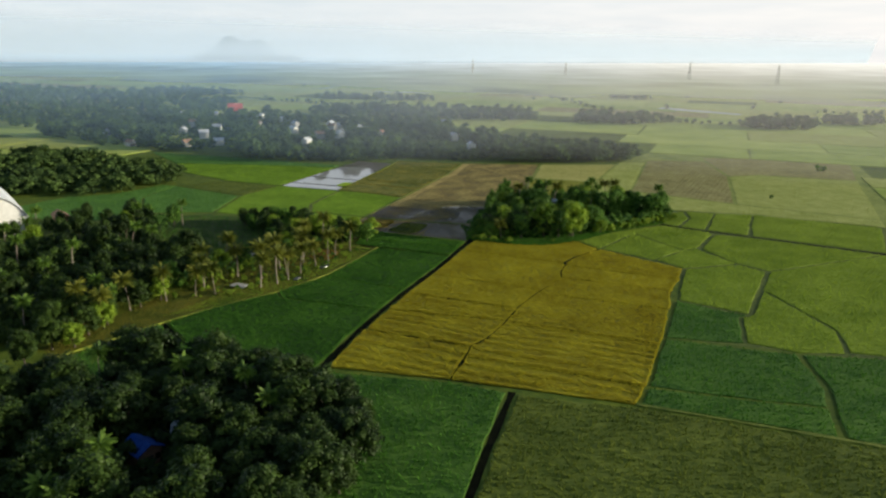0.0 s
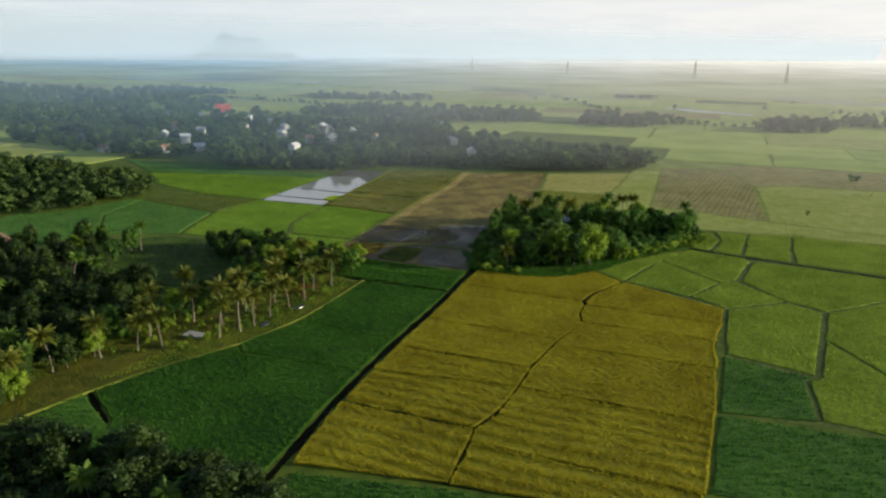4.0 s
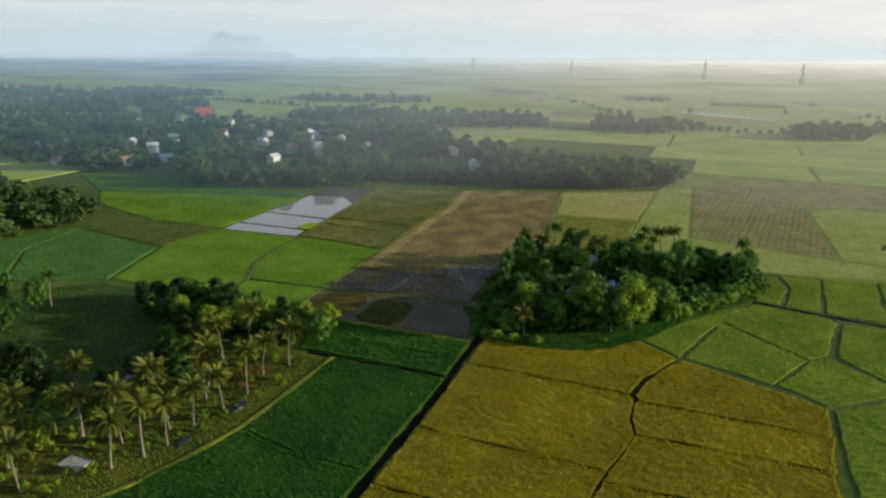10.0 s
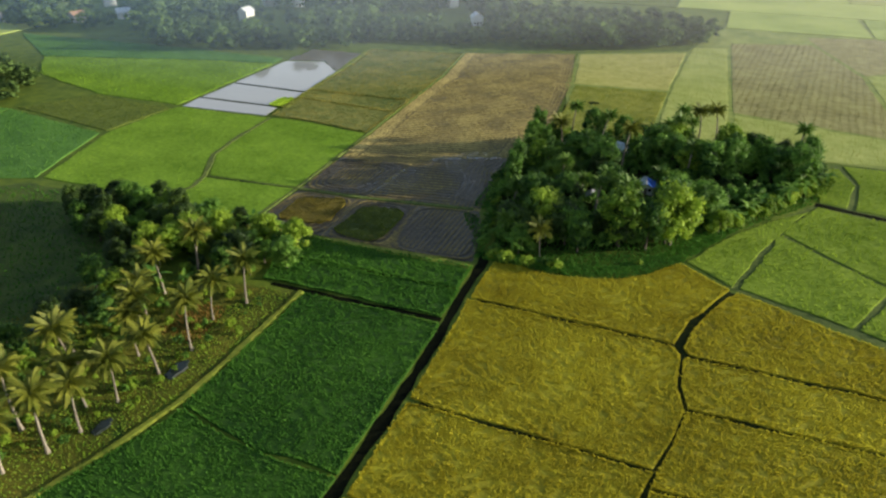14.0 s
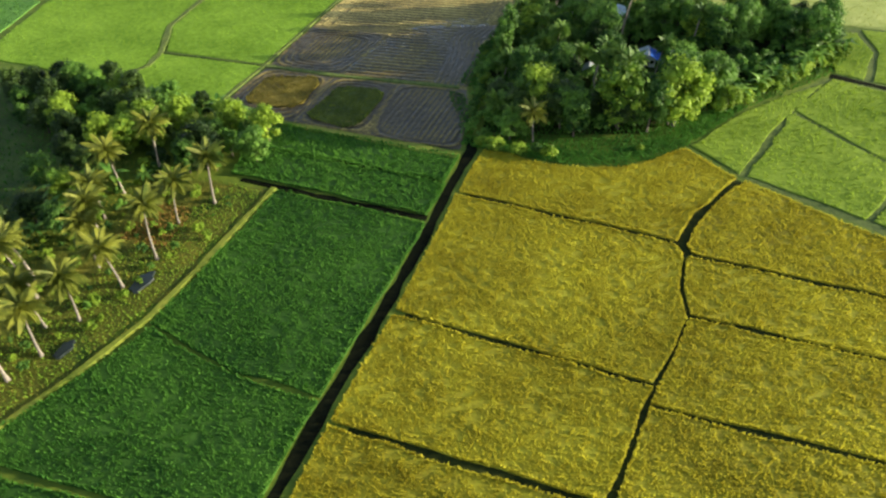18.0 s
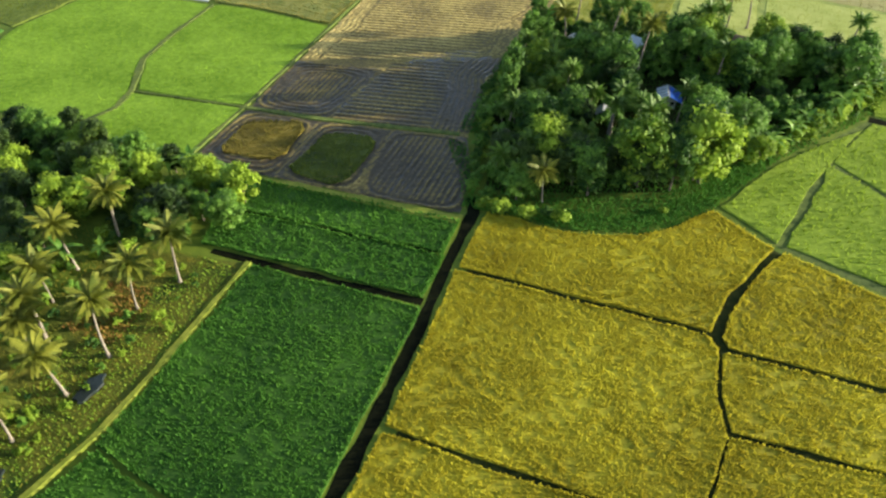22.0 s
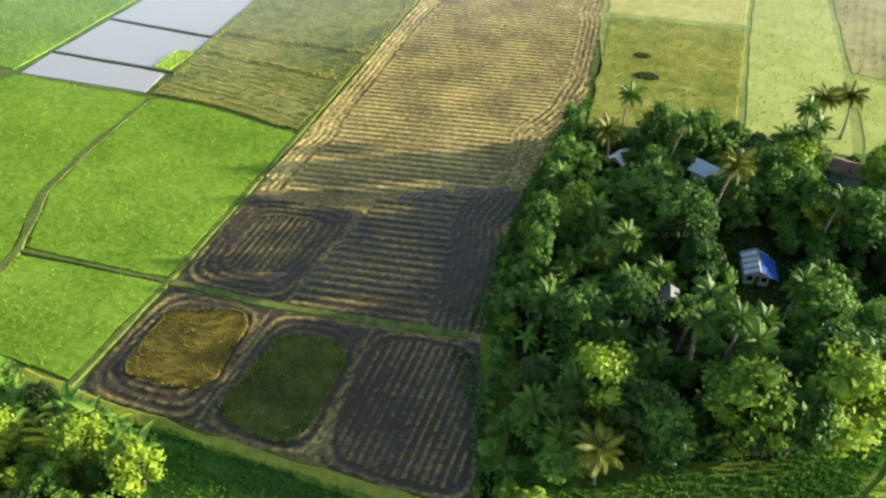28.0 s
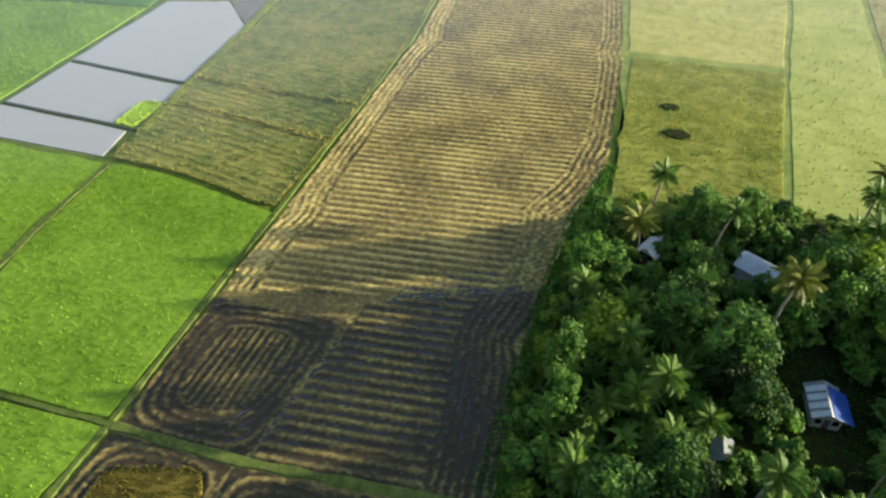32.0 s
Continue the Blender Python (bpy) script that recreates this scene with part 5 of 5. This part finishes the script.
undergrowth([(-152, 108), (-148, 128), (-152, 160), (-160, 188), (-176, 194), (-213, 186), (-236, 150), (-226, 102), (-190, 86), (-167, 94)], 6.0, "dense shade-darkened undergrowth of the western palm grove", M_LEAF_SHADED, 1.8)
grass([(-114.3, 226), (-114.2, 203), (-114.6, 192), (-116.8, 181), (-119.8, 170), (-124, 160.5), (-130, 148), (-131.4, 148), (-125.2, 160.5), (-121, 170), (-118, 181), (-115.8, 192), (-115.4, 203), (-115.5, 226)], 0.3, 0.32, M_GRASS_T, "tufted dry grass on the lane")

# ---- buildings ----
def gable(bm, w, l, h0, h1, over):
    """Two roof slabs with thickness over a w x l plan, ridge along y."""
    for s in (-1, 1):
        a = [(0, h1), (s * (w / 2 + over), h0 - over * (h1 - h0) / (w / 2))]
        pts = [(a[0][0], a[0][1]), (a[1][0], a[1][1]), (a[1][0], a[1][1] + 0.14), (a[0][0], a[0][1] + 0.14)]
        lo = [bm.verts.new((x, -l / 2 - over, z)) for x, z in pts]
        hi = [bm.verts.new((x, l / 2 + over, z)) for x, z in pts]
        for i in range(4):
            j = (i + 1) % 4
            bm.faces.new((lo[i], lo[j], hi[j], hi[i]))
        bm.faces.new(lo[::-1])
        bm.faces.new(hi)
    bmesh.ops.recalc_face_normals(bm, faces=bm.faces)

def house(x, y, w, l, h0, h1, turn, wall_mat, roof_mat, label, group="village houses", name="house"):
    root = tagged(new(name), label, "house", group)
    root.matrix_basis = pose(x, y, GZ, 0, 0, turn)
    bm = bmesh.new()
    box_bm(bm, -w / 2, -l / 2, 0, w / 2, l / 2, h0)
    for s in (-1, 1):                                             # gable ends
        a = [bm.verts.new(p) for p in ((-w / 2, s * l / 2, h0), (w / 2, s * l / 2, h0), (0, s * l / 2, h1))]
        b = [bm.verts.new((p.co.x, p.co.y - s * 0.12, p.co.z)) for p in a]
        bm.faces.new(a)
        bm.faces.new(b[::-1])
        for i in range(3):
            bm.faces.new((a[i], b[i], b[(i + 1) % 3], a[(i + 1) % 3]))
    part("wall", from_bm("wall", bm, wall_mat), root)
    bm = bmesh.new()
    gable(bm, w, l, h0, h1, 0.5)
    part("roof", from_bm("roof", bm, roof_mat), root)
    bm = bmesh.new()
    box_bm(bm, -0.45, -l / 2 - 0.06, 0.1, 0.45, -l / 2 + 0.02, 2.1)
    part("door", from_bm("door", bm, M_TRUNK), root)
    for sx in (-0.3, 0.3):
        bm = bmesh.new()
        box_bm(bm, sx * w - 0.45, -l / 2 - 0.05, 1.0, sx * w + 0.45, -l / 2 + 0.02, 2.0)
        part("window", from_bm("window", bm, M_SOIL), root)
    return root
for i, (x, y, k) in enumerate(HOUSES):
    wm = (M_WHITE, M_CONCRETE, M_WHITE)[k]
    rm = (M_ROOF, M_RUST, M_RED)[k]
    s = (1.0, 1.0, 2.2)[k]
    house(x, y, 5.4 * s, 7.0 * s, 3.6 + (i % 3) * 0.9, 5.4 + (i % 3) * 0.9 + (6 if k == 2 else 0), 20 + 37 * i if k != 2 else 130, wm, rm, ("white-walled village house with a pale sheet roof", "plain village house with a rusty roof", "large hall with a red roof")[k])

# hut with the white and blue roof in the clearing
hut = house(-58.6, 302, 4.0, 5.6, 2.5, 3.5, 8, M_CONCRETE, M_STEEL, "small hut roofed with white sheets and a blue tarpaulin", "islet huts", "hut")
hut.matrix_basis = hut.matrix_basis @ Matrix.Scale(0.86, 4)
bm = bmesh.new()
v = [bm.verts.new(p) for p in ((0.5, -3.2, 3.5), (3.6, -3.2, 1.9), (3.6, 2.6, 1.9), (0.5, 2.6, 3.5))]
bm.faces.new(v)
tarp = from_bm("tarpaulin", bm, M_BLUE)
t = part("tarpaulin", tarp, hut, "blue tarpaulin stretched over the eastern slope")
sol = t.modifiers.new("thickness", 'SOLIDIFY')
sol.thickness = 0.06
for i in range(4):                                               # white roofing sheets on the west slope, with gaps
    bm = bmesh.new()
    y0 = -3.2 + 1.55 * i
    q = [bm.verts.new(p) for p in ((-0.05, y0, 3.68), (-2.45, y0, 2.48), (-2.45, y0 + 1.05, 2.48), (-0.05, y0 + 1.05, 3.68))]
    r = [bm.verts.new((p.co.x, p.co.y, p.co.z + 0.05)) for p in q]
    bm.faces.new(q[::-1])
    bm.faces.new(r)
    for j in range(4):
        bm.faces.new((q[j], q[(j + 1) % 4], r[(j + 1) % 4], r[j]))
    part("roof_sheet", from_bm("roof_sheet", bm, M_ROOF), hut, "white corrugated roofing sheet")
house(-82.8, 324.6, 2.6, 3.4, 2.4, 3.2, -25, M_WHITE, M_ROOF, "small white-roofed shed among the trees", "islet huts", "shed")
house(-67, 325, 3.6, 5.2, 2.8, 3.9, 62, M_WHITE, M_ROOF, "pale house half hidden by trees", "islet huts", "house")
house(-43, 334.5, 4.6, 6, 2.8, 3.9, 75, M_WHITE, M_RUST, "small house with a rusty brown roof among trees", "islet huts", "house")
house(-70.4, 290.6, 1.8, 2.6, 2.0, 2.5, 5, M_TRUNK, M_GREY, "small grey sheet-roofed shed under banana leaves", "islet huts", "shed")
house(-90.2, 83.2, 4.4, 5.2, 3.2, 4.4, 75, M_RUST, M_BLUE, "hut under a bright blue roof in the dark grove", "islet huts", "hut")
house(-89.6, 91.6, 1.8, 2.6, 2.6, 3.2, 40, M_CONCRETE, M_ROOF, "small shed with a pale sheet roof in the dark grove", "islet huts", "shed")
# pale slab beside the palms
bm = bmesh.new()
box_bm(bm, -137.4, 168.2, GZ, -132.4, 171.4, GZ + 0.35)
tagged(new("concrete_slab", from_bm("concrete_slab", bm, M_CONCRETE)), "pale concrete drying slab on the grass", "slab")

# barrel-roofed warehouse beyond the western grove
def vault(w, l, h):
    bm = bmesh.new()
    n = 20
    rows = []
    for y in (-l / 2, l / 2):
        rows.append([[bm.verts.new((r * w / 2 * -math.cos(math.pi * i / n), y, r * h * math.sin(math.pi * i / n))) for i in range(n + 1)] for r in (1.0, 0.975)])
    for i in range(n):
        (a, b), (c, d) = rows
        bm.faces.new((a[i], a[i + 1], c[i + 1], c[i]))
        bm.faces.new((b[i + 1], b[i], d[i], d[i + 1]))
        bm.faces.new((a[i + 1], a[i], b[i], b[i + 1]))
        bm.faces.new((c[i], c[i + 1], d[i + 1], d[i]))
    return from_bm("roof", bm, M_ROOF)
wh = tagged(new("warehouse"), "large warehouse with a pale barrel-vaulted roof", "warehouse")
wh.matrix_basis = pose(-275, 188, GZ, 0, 0, 60)
part("roof", vault(30, 40, 17), wh)
for sy in (-19.2, 19.2):
    bm = bmesh.new()
    ring = [[bm.verts.new((-14.4 * math.cos(math.pi * i / 16), sy + dy, 16.2 * math.sin(math.pi * i / 16))) for i in range(17)] for dy in (-0.15, 0.15)]
    bm.faces.new(ring[0])
    bm.faces.new(ring[1][::-1])
    part("end_wall", from_bm("end_wall", bm, M_WHITE), wh)
bm = bmesh.new()
box_bm(bm, -14.5, -18, 0, 14.5, 18, 3)
part("wall", from_bm("wall", bm, M_CONCRETE), wh)
house(-253, 206, 5, 9, 4, 5.5, 62, M_RUST, M_RUST, "brown sheet-roofed shed beside the warehouse", "warehouse yard", "shed")

# ---- lattice pylons on the plain ----
def pylon(x, y, h, turn):
    root = tagged(new("pylon"), "tall steel lattice power pylon on the plain", "pylon", "pylons")
    root.matrix_basis = pose(x, y, GZ, 0, 0, turn)
    legs = []
    w = h * 0.085
    for sx, sy in ((-1, -1), (1, -1), (1, 1), (-1, 1)):
        part("leg", mesh_of("leg", *tube([Vector((sx * w, sy * w, 0)), Vector((sx * w * 0.35, sy * w * 0.35, h * 0.6)), Vector((sx * 0.3, sy * 0.3, h))], [0.38, 0.3, 0.2], 4), M_STEEL), root)
    pcs = []
    for j in range(9):
        z0, z1 = h * j / 10, h * (j + 1) / 10
        r0, r1 = (max(0.35, 1 - 0.65 * z / (0.6 * h)) * w for z in (z0, z1))
        for k in range(4):
            a = [(-1, -1), (1, -1), (1, 1), (-1, 1)][k]
            b = [(-1, -1), (1, -1), (1, 1), (-1, 1)][(k + 1) % 4]
            pcs.append(tube([Vector((a[0] * r0, a[1] * r0, z0)), Vector((b[0] * r1, b[1] * r1, z1))], [0.16, 0.16], 3))
    part("brace", mesh_of("brace", *join(pcs), M_STEEL), root)
    for z, l in ((0.68, 7), (0.8, 6), (0.92, 5)):
        part("arm", mesh_of("arm", *tube([Vector((-l, 0, h * z)), Vector((0, 0, h * z + 1)), Vector((l, 0, h * z))], [0.15, 0.4, 0.15], 4), M_STEEL), root)
for x, y, h in ((-614, 1783, 52), (-350, 1700, 50), (-66, 1640, 56), (100, 1500, 54)):
    pylon(x, y, h, 70)

# ---- distance ----
M_FARGREEN = material("distant rice", (0.25, 0.34, 0.055), (0.46, 0.53, 0.12), 0.03, big=0.006, per_island=0.6, bump=0)
def far_fields():
    rng = np.random.default_rng(5)
    v, f, mi = [], [], []
    y = 470.0
    while y < 4900:
        dy = rng.uniform(24, 46) * (1 + y / 700)
        x = -2600.0 - rng.uniform(0, 60)
        while x < 2400:
            dx = rng.uniform(40, 110) * (1 + y / 900)
            cx, cy = x + dx / 2, y + dy / 2
            if not (-640 < cx < -60 and cy < 600) and not (cx < 95 and cx > -640 and cy < 560):
                g = 0.4 + y / 2600
                o = len(v)
                j = rng.uniform(-1.5, 1.5, 8)
                q = [(x + g, y + g + j[0]), (x + dx - g, y + g + j[1]), (x + dx - g + j[2], y + dy - g), (x + g + j[3], y + dy - g)]
                v += [(a, b, GZ) for a, b in q] + [(a, b, -0.1) for a, b in q]
                f += [(o + 4, o + 5, o + 6, o + 7)] + [(o + i, o + (i + 1) % 4, o + 4 + (i + 1) % 4, o + 4 + i) for i in range(4)]
                r = rng.random()
                k = 0 if r < 0.46 else 1 if r < 0.82 else 2 if r < 0.90 else 3
                mi += [k] * 5
            x += dx
        y += dy
    y = 60.0
    while y < 470:                                               # east and west of the near fields
        dy = rng.uniform(30, 60)
        for x0, x1 in ((86, 700), (-900, -440)):
            x = float(x0)
            while x < x1:
                dx = rng.uniform(40, 90)
                o = len(v)
                q = [(x + 0.7, y + 0.7), (x + dx - 0.7, y + 0.7), (x + dx - 0.7, y + dy - 0.7), (x + 0.7, y + dy - 0.7)]
                v += [(a, b, GZ) for a, b in q] + [(a, b, -0.1) for a, b in q]
                f += [(o + 4, o + 5, o + 6, o + 7)] + [(o + i, o + (i + 1) % 4, o + 4 + (i + 1) % 4, o + 4 + i) for i in range(4)]
                mi += [int(rng.choice([0, 0, 1, 2]))] * 5
                x += dx
        y += dy
    return mesh_of("distant_fields", v, f, M_FARGREEN, M_PALE, M_OLIVE, M_STUBBLE, M_WATER, idx=mi)
for poly in ([(-76, 985), (24, 925), (30, 947), (-70, 1010)], [(60, 1350), (180, 1300), (190, 1330), (60, 1385)], [(-560, 1120), (-470, 1140), (-470, 1160), (-570, 1140)]):
    tagged(new("flooded_paddy", slab_mesh("flooded_paddy", wavy(poly, RNG, 14, 3.0), GZ - 0.05, 0.05, M_FARWATER)), "distant flooded field shining pale", "flooded paddy", "flooded paddies", "structure")
tagged(new("distant_fields", far_fields()), "patchwork of green and pale rice fields across the plain", "fields", kind="stuff")

def woods_mesh(spots, seed):
    """Many rough trees of the distance in one mesh."""
    rng = np.random.default_rng(seed)
    src = [np.array([p.co[:] for p in k[1].vertices]) for k in FAR_KINDS]
    fac = [[list(p.vertices) for p in k[1].polygons] for k in FAR_KINDS]
    vs, fs, o = [], [], 0
    for x, y, s in spots:
        s = min(s, 1.3)
        k = int(rng.integers(0, 4))
        a = rng.uniform(0, 6.28)
        m = np.array([[math.cos(a), -math.sin(a), 0], [math.sin(a), math.cos(a), 0], [0, 0, 1.0]]) * s
        vs.append(src[k] @ m.T * np.array([1.35, 1.35, 1.0]) + np.array([x, y, GZ - 1.5]))
        fs += [[i + o for i in q] for q in fac[k]]
        o += len(src[k])
    return mesh_of("woodland", np.concatenate(vs).tolist(), fs, M_FARLEAF)
WR = np.random.default_rng(9)
def belt(poly, step, lo, hi):
    return [(x, y, WR.uniform(lo, hi)) for x, y in scatter(poly, step, WR, 0.5)]
spots = VILLAGE_REST + belt([(-292, 250), (-280, 268), (-278, 298), (-287, 316), (-327, 324), (-400, 345), (-440, 300), (-360, 225)], 7.5, 0.45, 1.1)
spots += belt([(-430, 690), (-300, 690), (-240, 700), (-182, 742), (-205, 790), (-320, 790), (-450, 760)], 12, 0.7, 1.5)
spots += belt([(-560, 900), (-430, 930), (-380, 980), (-440, 1010), (-580, 960)], 14, 0.7, 1.1)
spots += belt([(-1500, 560), (-900, 440), (-570, 436), (-570, 620), (-520, 690), (-620, 800), (-1100, 900), (-1700, 900)], 19, 0.8, 1.2)
spots += belt([(-900, 860), (-740, 860), (-700, 930), (-820, 960)], 15, 0.8, 1.3)
spots += belt([(-1080, 1260), (-950, 1290), (-900, 1380), (-1040, 1380)], 18, 0.8, 1.4)
spots += belt([(-140, 745), (-85, 740), (-60, 775), (-40, 800), (-90, 815), (-150, 790)], 11, 0.6, 1.5)
spots += belt([(20, 770), (60, 760), (95, 780), (90, 820), (40, 815)], 10, 0.7, 1.5)
spots += belt([(-40, 790), (30, 785), (40, 797), (-40, 803)], 10, 0.4, 0.8)
spots += belt([(100, 860), (150, 850), (170, 880), (110, 890)], 10, 0.6, 1.4)
spots += belt([(-170, 1170), (-110, 1160), (-100, 1190), (-160, 1200)], 11, 0.6, 0.9)
spots += belt([(-430, 1250), (-330, 1240), (-320, 1265), (-430, 1270)], 12, 0.6, 1.0)
spots += belt([(-330, 1240), (-190, 1010), (-120, 880), (-112, 890), (-180, 1020), (-318, 1262)], 15, 0.35, 0.7)
spots += belt([(-2400, 2400), (-400, 2700), (-400, 2760), (-2400, 2480)], 38, 1.0, 1.6)
spots += belt([(-2600, 1700), (-1300, 1900), (-1300, 1950), (-2600, 1780)], 32, 1.0, 1.5)
spots += belt([(-600, 3300), (1400, 3000), (1400, 3060), (-600, 3370)], 46, 1.0, 1.8)
spots += [(WR.uniform(-900, 900), WR.uniform(900, 2600), WR.uniform(0.4, 0.9)) for _ in range(70)]
for _ in range(26):                                              # thin hedges and tree lines between the distant fields
    hx, hy, hl, slope = WR.uniform(-1100, 800), WR.uniform(820, 2900), WR.uniform(60, 320), WR.uniform(-0.25, 0.2)
    spots += [(hx + u, hy + slope * u + WR.normal(0, 2), WR.uniform(0.3, 0.75)) for u in np.arange(0, hl, 9.0)]
tagged(new("woodland", woods_mesh(spots, 4)), "scattered dark woods and tree lines across the plain", "woodland", kind="stuff")
for x, y, s in ((63.6, 495, 0.42), (67, 497, 0.34), (30.8, 390, 0.2)):
    tree(x, y, 12 * s, 0, x, "lone small tree between open fields", "field trees", 1.2, True)

def hill_mesh():
    v, f = [], []
    n = 60
    for j, dep in enumerate((0, 120, 260, 420)):
        for i in range(n + 1):
            t = i / n
            h = 160 * (0.42 * math.exp(-((t - 0.26) / 0.15) ** 2) + 0.75 * math.exp(-((t - 0.5) / 0.2) ** 2) + 0.2 * math.exp(-((t - 0.8) / 0.12) ** 2) + 0.12 * math.sin(t * 23) * math.sin(math.pi * t)) * (0.0, 0.75, 1.0, 0.5)[j]
            v.append((-2410 + 530 * t - 0.593 * dep, 2700 + 390 * t + 0.805 * dep, h - 3))
    for j in range(3):
        for i in range(n):
            q = j * (n + 1) + i
            f.append((q, q + 1, q + n + 2, q + n + 1))
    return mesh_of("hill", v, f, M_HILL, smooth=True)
tagged(new("hill", hill_mesh()), "long low wooded hill in the hazy distance", "hill", kind="structure")

# ---- haze over the far plain and hill, painted on see-through sheets ----
def node_math(n, l, op, *vals):
    m = n.new("ShaderNodeMath")
    m.operation = op
    for i, v in enumerate(vals):
        if isinstance(v, (int, float)):
            m.inputs[i].default_value = v
        else:
            l.new(v, m.inputs[i])
    return m.outputs[0]

def haze_nodes(name, facing):
    mat = bpy.data.materials.new(name)
    mat.use_nodes = True
    n, l = mat.node_tree.nodes, mat.node_tree.links
    n.clear()
    out, mix, clear, fog = n.new("ShaderNodeOutputMaterial"), n.new("ShaderNodeMixShader"), n.new("ShaderNodeBsdfTransparent"), n.new("ShaderNodeBsdfDiffuse")
    geo, sep = n.new("ShaderNodeNewGeometry"), n.new("ShaderNodeSeparateXYZ")
    l.new(geo.outputs["Position"], sep.inputs["Vector"])
    l.new(clear.outputs["BSDF"], mix.inputs[1])
    l.new(fog.outputs["BSDF"], mix.inputs[2])
    l.new(mix.outputs["Shader"], out.inputs["Surface"])
    if facing:                                                    # shading normal tilted sunward so the sheet comes out brighter
        tilt = n.new("ShaderNodeCombineXYZ")
        for i, v in enumerate(facing):
            tilt.inputs[i].default_value = v
        l.new(tilt.outputs["Vector"], fog.inputs["Normal"])
    return mat, n, l, fog, mix, geo, sep

def plain_haze_sheet():
    """Haze painted on a sheet: thickens with distance over the plain, bluish over the village, whiter towards the sun.
    """
    mat, n, l, fog, mix, geo, sep = haze_nodes("painted plain haze", (0.45, 0.18, 0.875))
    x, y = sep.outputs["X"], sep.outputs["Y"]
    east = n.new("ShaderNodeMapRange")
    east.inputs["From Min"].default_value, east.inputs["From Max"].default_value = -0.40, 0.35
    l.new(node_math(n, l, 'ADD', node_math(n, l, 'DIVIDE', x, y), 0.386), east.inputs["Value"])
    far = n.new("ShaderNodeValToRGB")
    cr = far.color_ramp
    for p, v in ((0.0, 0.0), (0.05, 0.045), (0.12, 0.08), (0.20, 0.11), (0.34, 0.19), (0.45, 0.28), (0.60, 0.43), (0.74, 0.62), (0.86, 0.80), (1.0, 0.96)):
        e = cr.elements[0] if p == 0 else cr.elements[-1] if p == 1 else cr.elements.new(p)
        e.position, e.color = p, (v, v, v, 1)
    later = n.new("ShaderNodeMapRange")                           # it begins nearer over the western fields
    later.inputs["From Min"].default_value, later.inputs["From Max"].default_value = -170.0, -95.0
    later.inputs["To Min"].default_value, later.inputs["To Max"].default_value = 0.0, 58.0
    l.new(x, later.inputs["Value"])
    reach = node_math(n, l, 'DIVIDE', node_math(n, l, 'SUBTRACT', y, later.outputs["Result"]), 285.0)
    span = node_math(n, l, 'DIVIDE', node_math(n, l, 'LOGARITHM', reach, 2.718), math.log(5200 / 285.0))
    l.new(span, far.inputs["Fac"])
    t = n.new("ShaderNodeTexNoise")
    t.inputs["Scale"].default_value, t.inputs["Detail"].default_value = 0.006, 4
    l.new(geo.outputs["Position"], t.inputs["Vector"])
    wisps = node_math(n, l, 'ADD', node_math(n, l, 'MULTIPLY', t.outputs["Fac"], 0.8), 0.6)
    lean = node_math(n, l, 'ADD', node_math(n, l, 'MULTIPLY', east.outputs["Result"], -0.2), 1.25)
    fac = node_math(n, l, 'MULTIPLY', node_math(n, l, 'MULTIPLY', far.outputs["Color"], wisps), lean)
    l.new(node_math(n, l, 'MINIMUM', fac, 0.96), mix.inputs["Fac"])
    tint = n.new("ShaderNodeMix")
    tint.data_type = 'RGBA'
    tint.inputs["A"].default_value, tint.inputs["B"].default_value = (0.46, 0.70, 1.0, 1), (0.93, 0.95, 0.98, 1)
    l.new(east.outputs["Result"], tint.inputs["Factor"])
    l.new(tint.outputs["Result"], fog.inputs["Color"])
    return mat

def hill_haze_sheet():
    """Haze painted on an upright sheet: hides the foot of the hill and thins out upwards."""
    mat, n, l, fog, mix, geo, sep = haze_nodes("painted hill haze", None)
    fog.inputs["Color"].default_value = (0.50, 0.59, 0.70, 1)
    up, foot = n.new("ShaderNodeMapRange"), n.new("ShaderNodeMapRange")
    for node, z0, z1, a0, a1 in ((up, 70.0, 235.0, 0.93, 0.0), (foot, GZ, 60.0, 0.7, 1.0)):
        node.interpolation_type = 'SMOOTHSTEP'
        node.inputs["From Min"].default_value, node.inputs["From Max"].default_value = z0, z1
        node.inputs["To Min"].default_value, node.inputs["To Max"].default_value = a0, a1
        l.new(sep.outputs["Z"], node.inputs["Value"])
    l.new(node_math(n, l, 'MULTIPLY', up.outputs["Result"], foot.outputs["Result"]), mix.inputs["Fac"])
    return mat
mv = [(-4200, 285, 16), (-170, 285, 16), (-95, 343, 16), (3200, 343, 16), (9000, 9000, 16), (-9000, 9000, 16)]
tagged(new("mist", mesh_of("mist", mv, [(0, 1, 2, 3, 4, 5)], plain_haze_sheet())), "see-through sheet with painted pale haze over the plain", "mist", kind="stuff")
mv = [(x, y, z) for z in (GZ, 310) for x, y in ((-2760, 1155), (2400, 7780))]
tagged(new("mist", mesh_of("mist", mv, [(0, 1, 3, 2)], hill_haze_sheet())), "upright sheet with painted pale haze before the distant hill", "mist", kind="stuff")
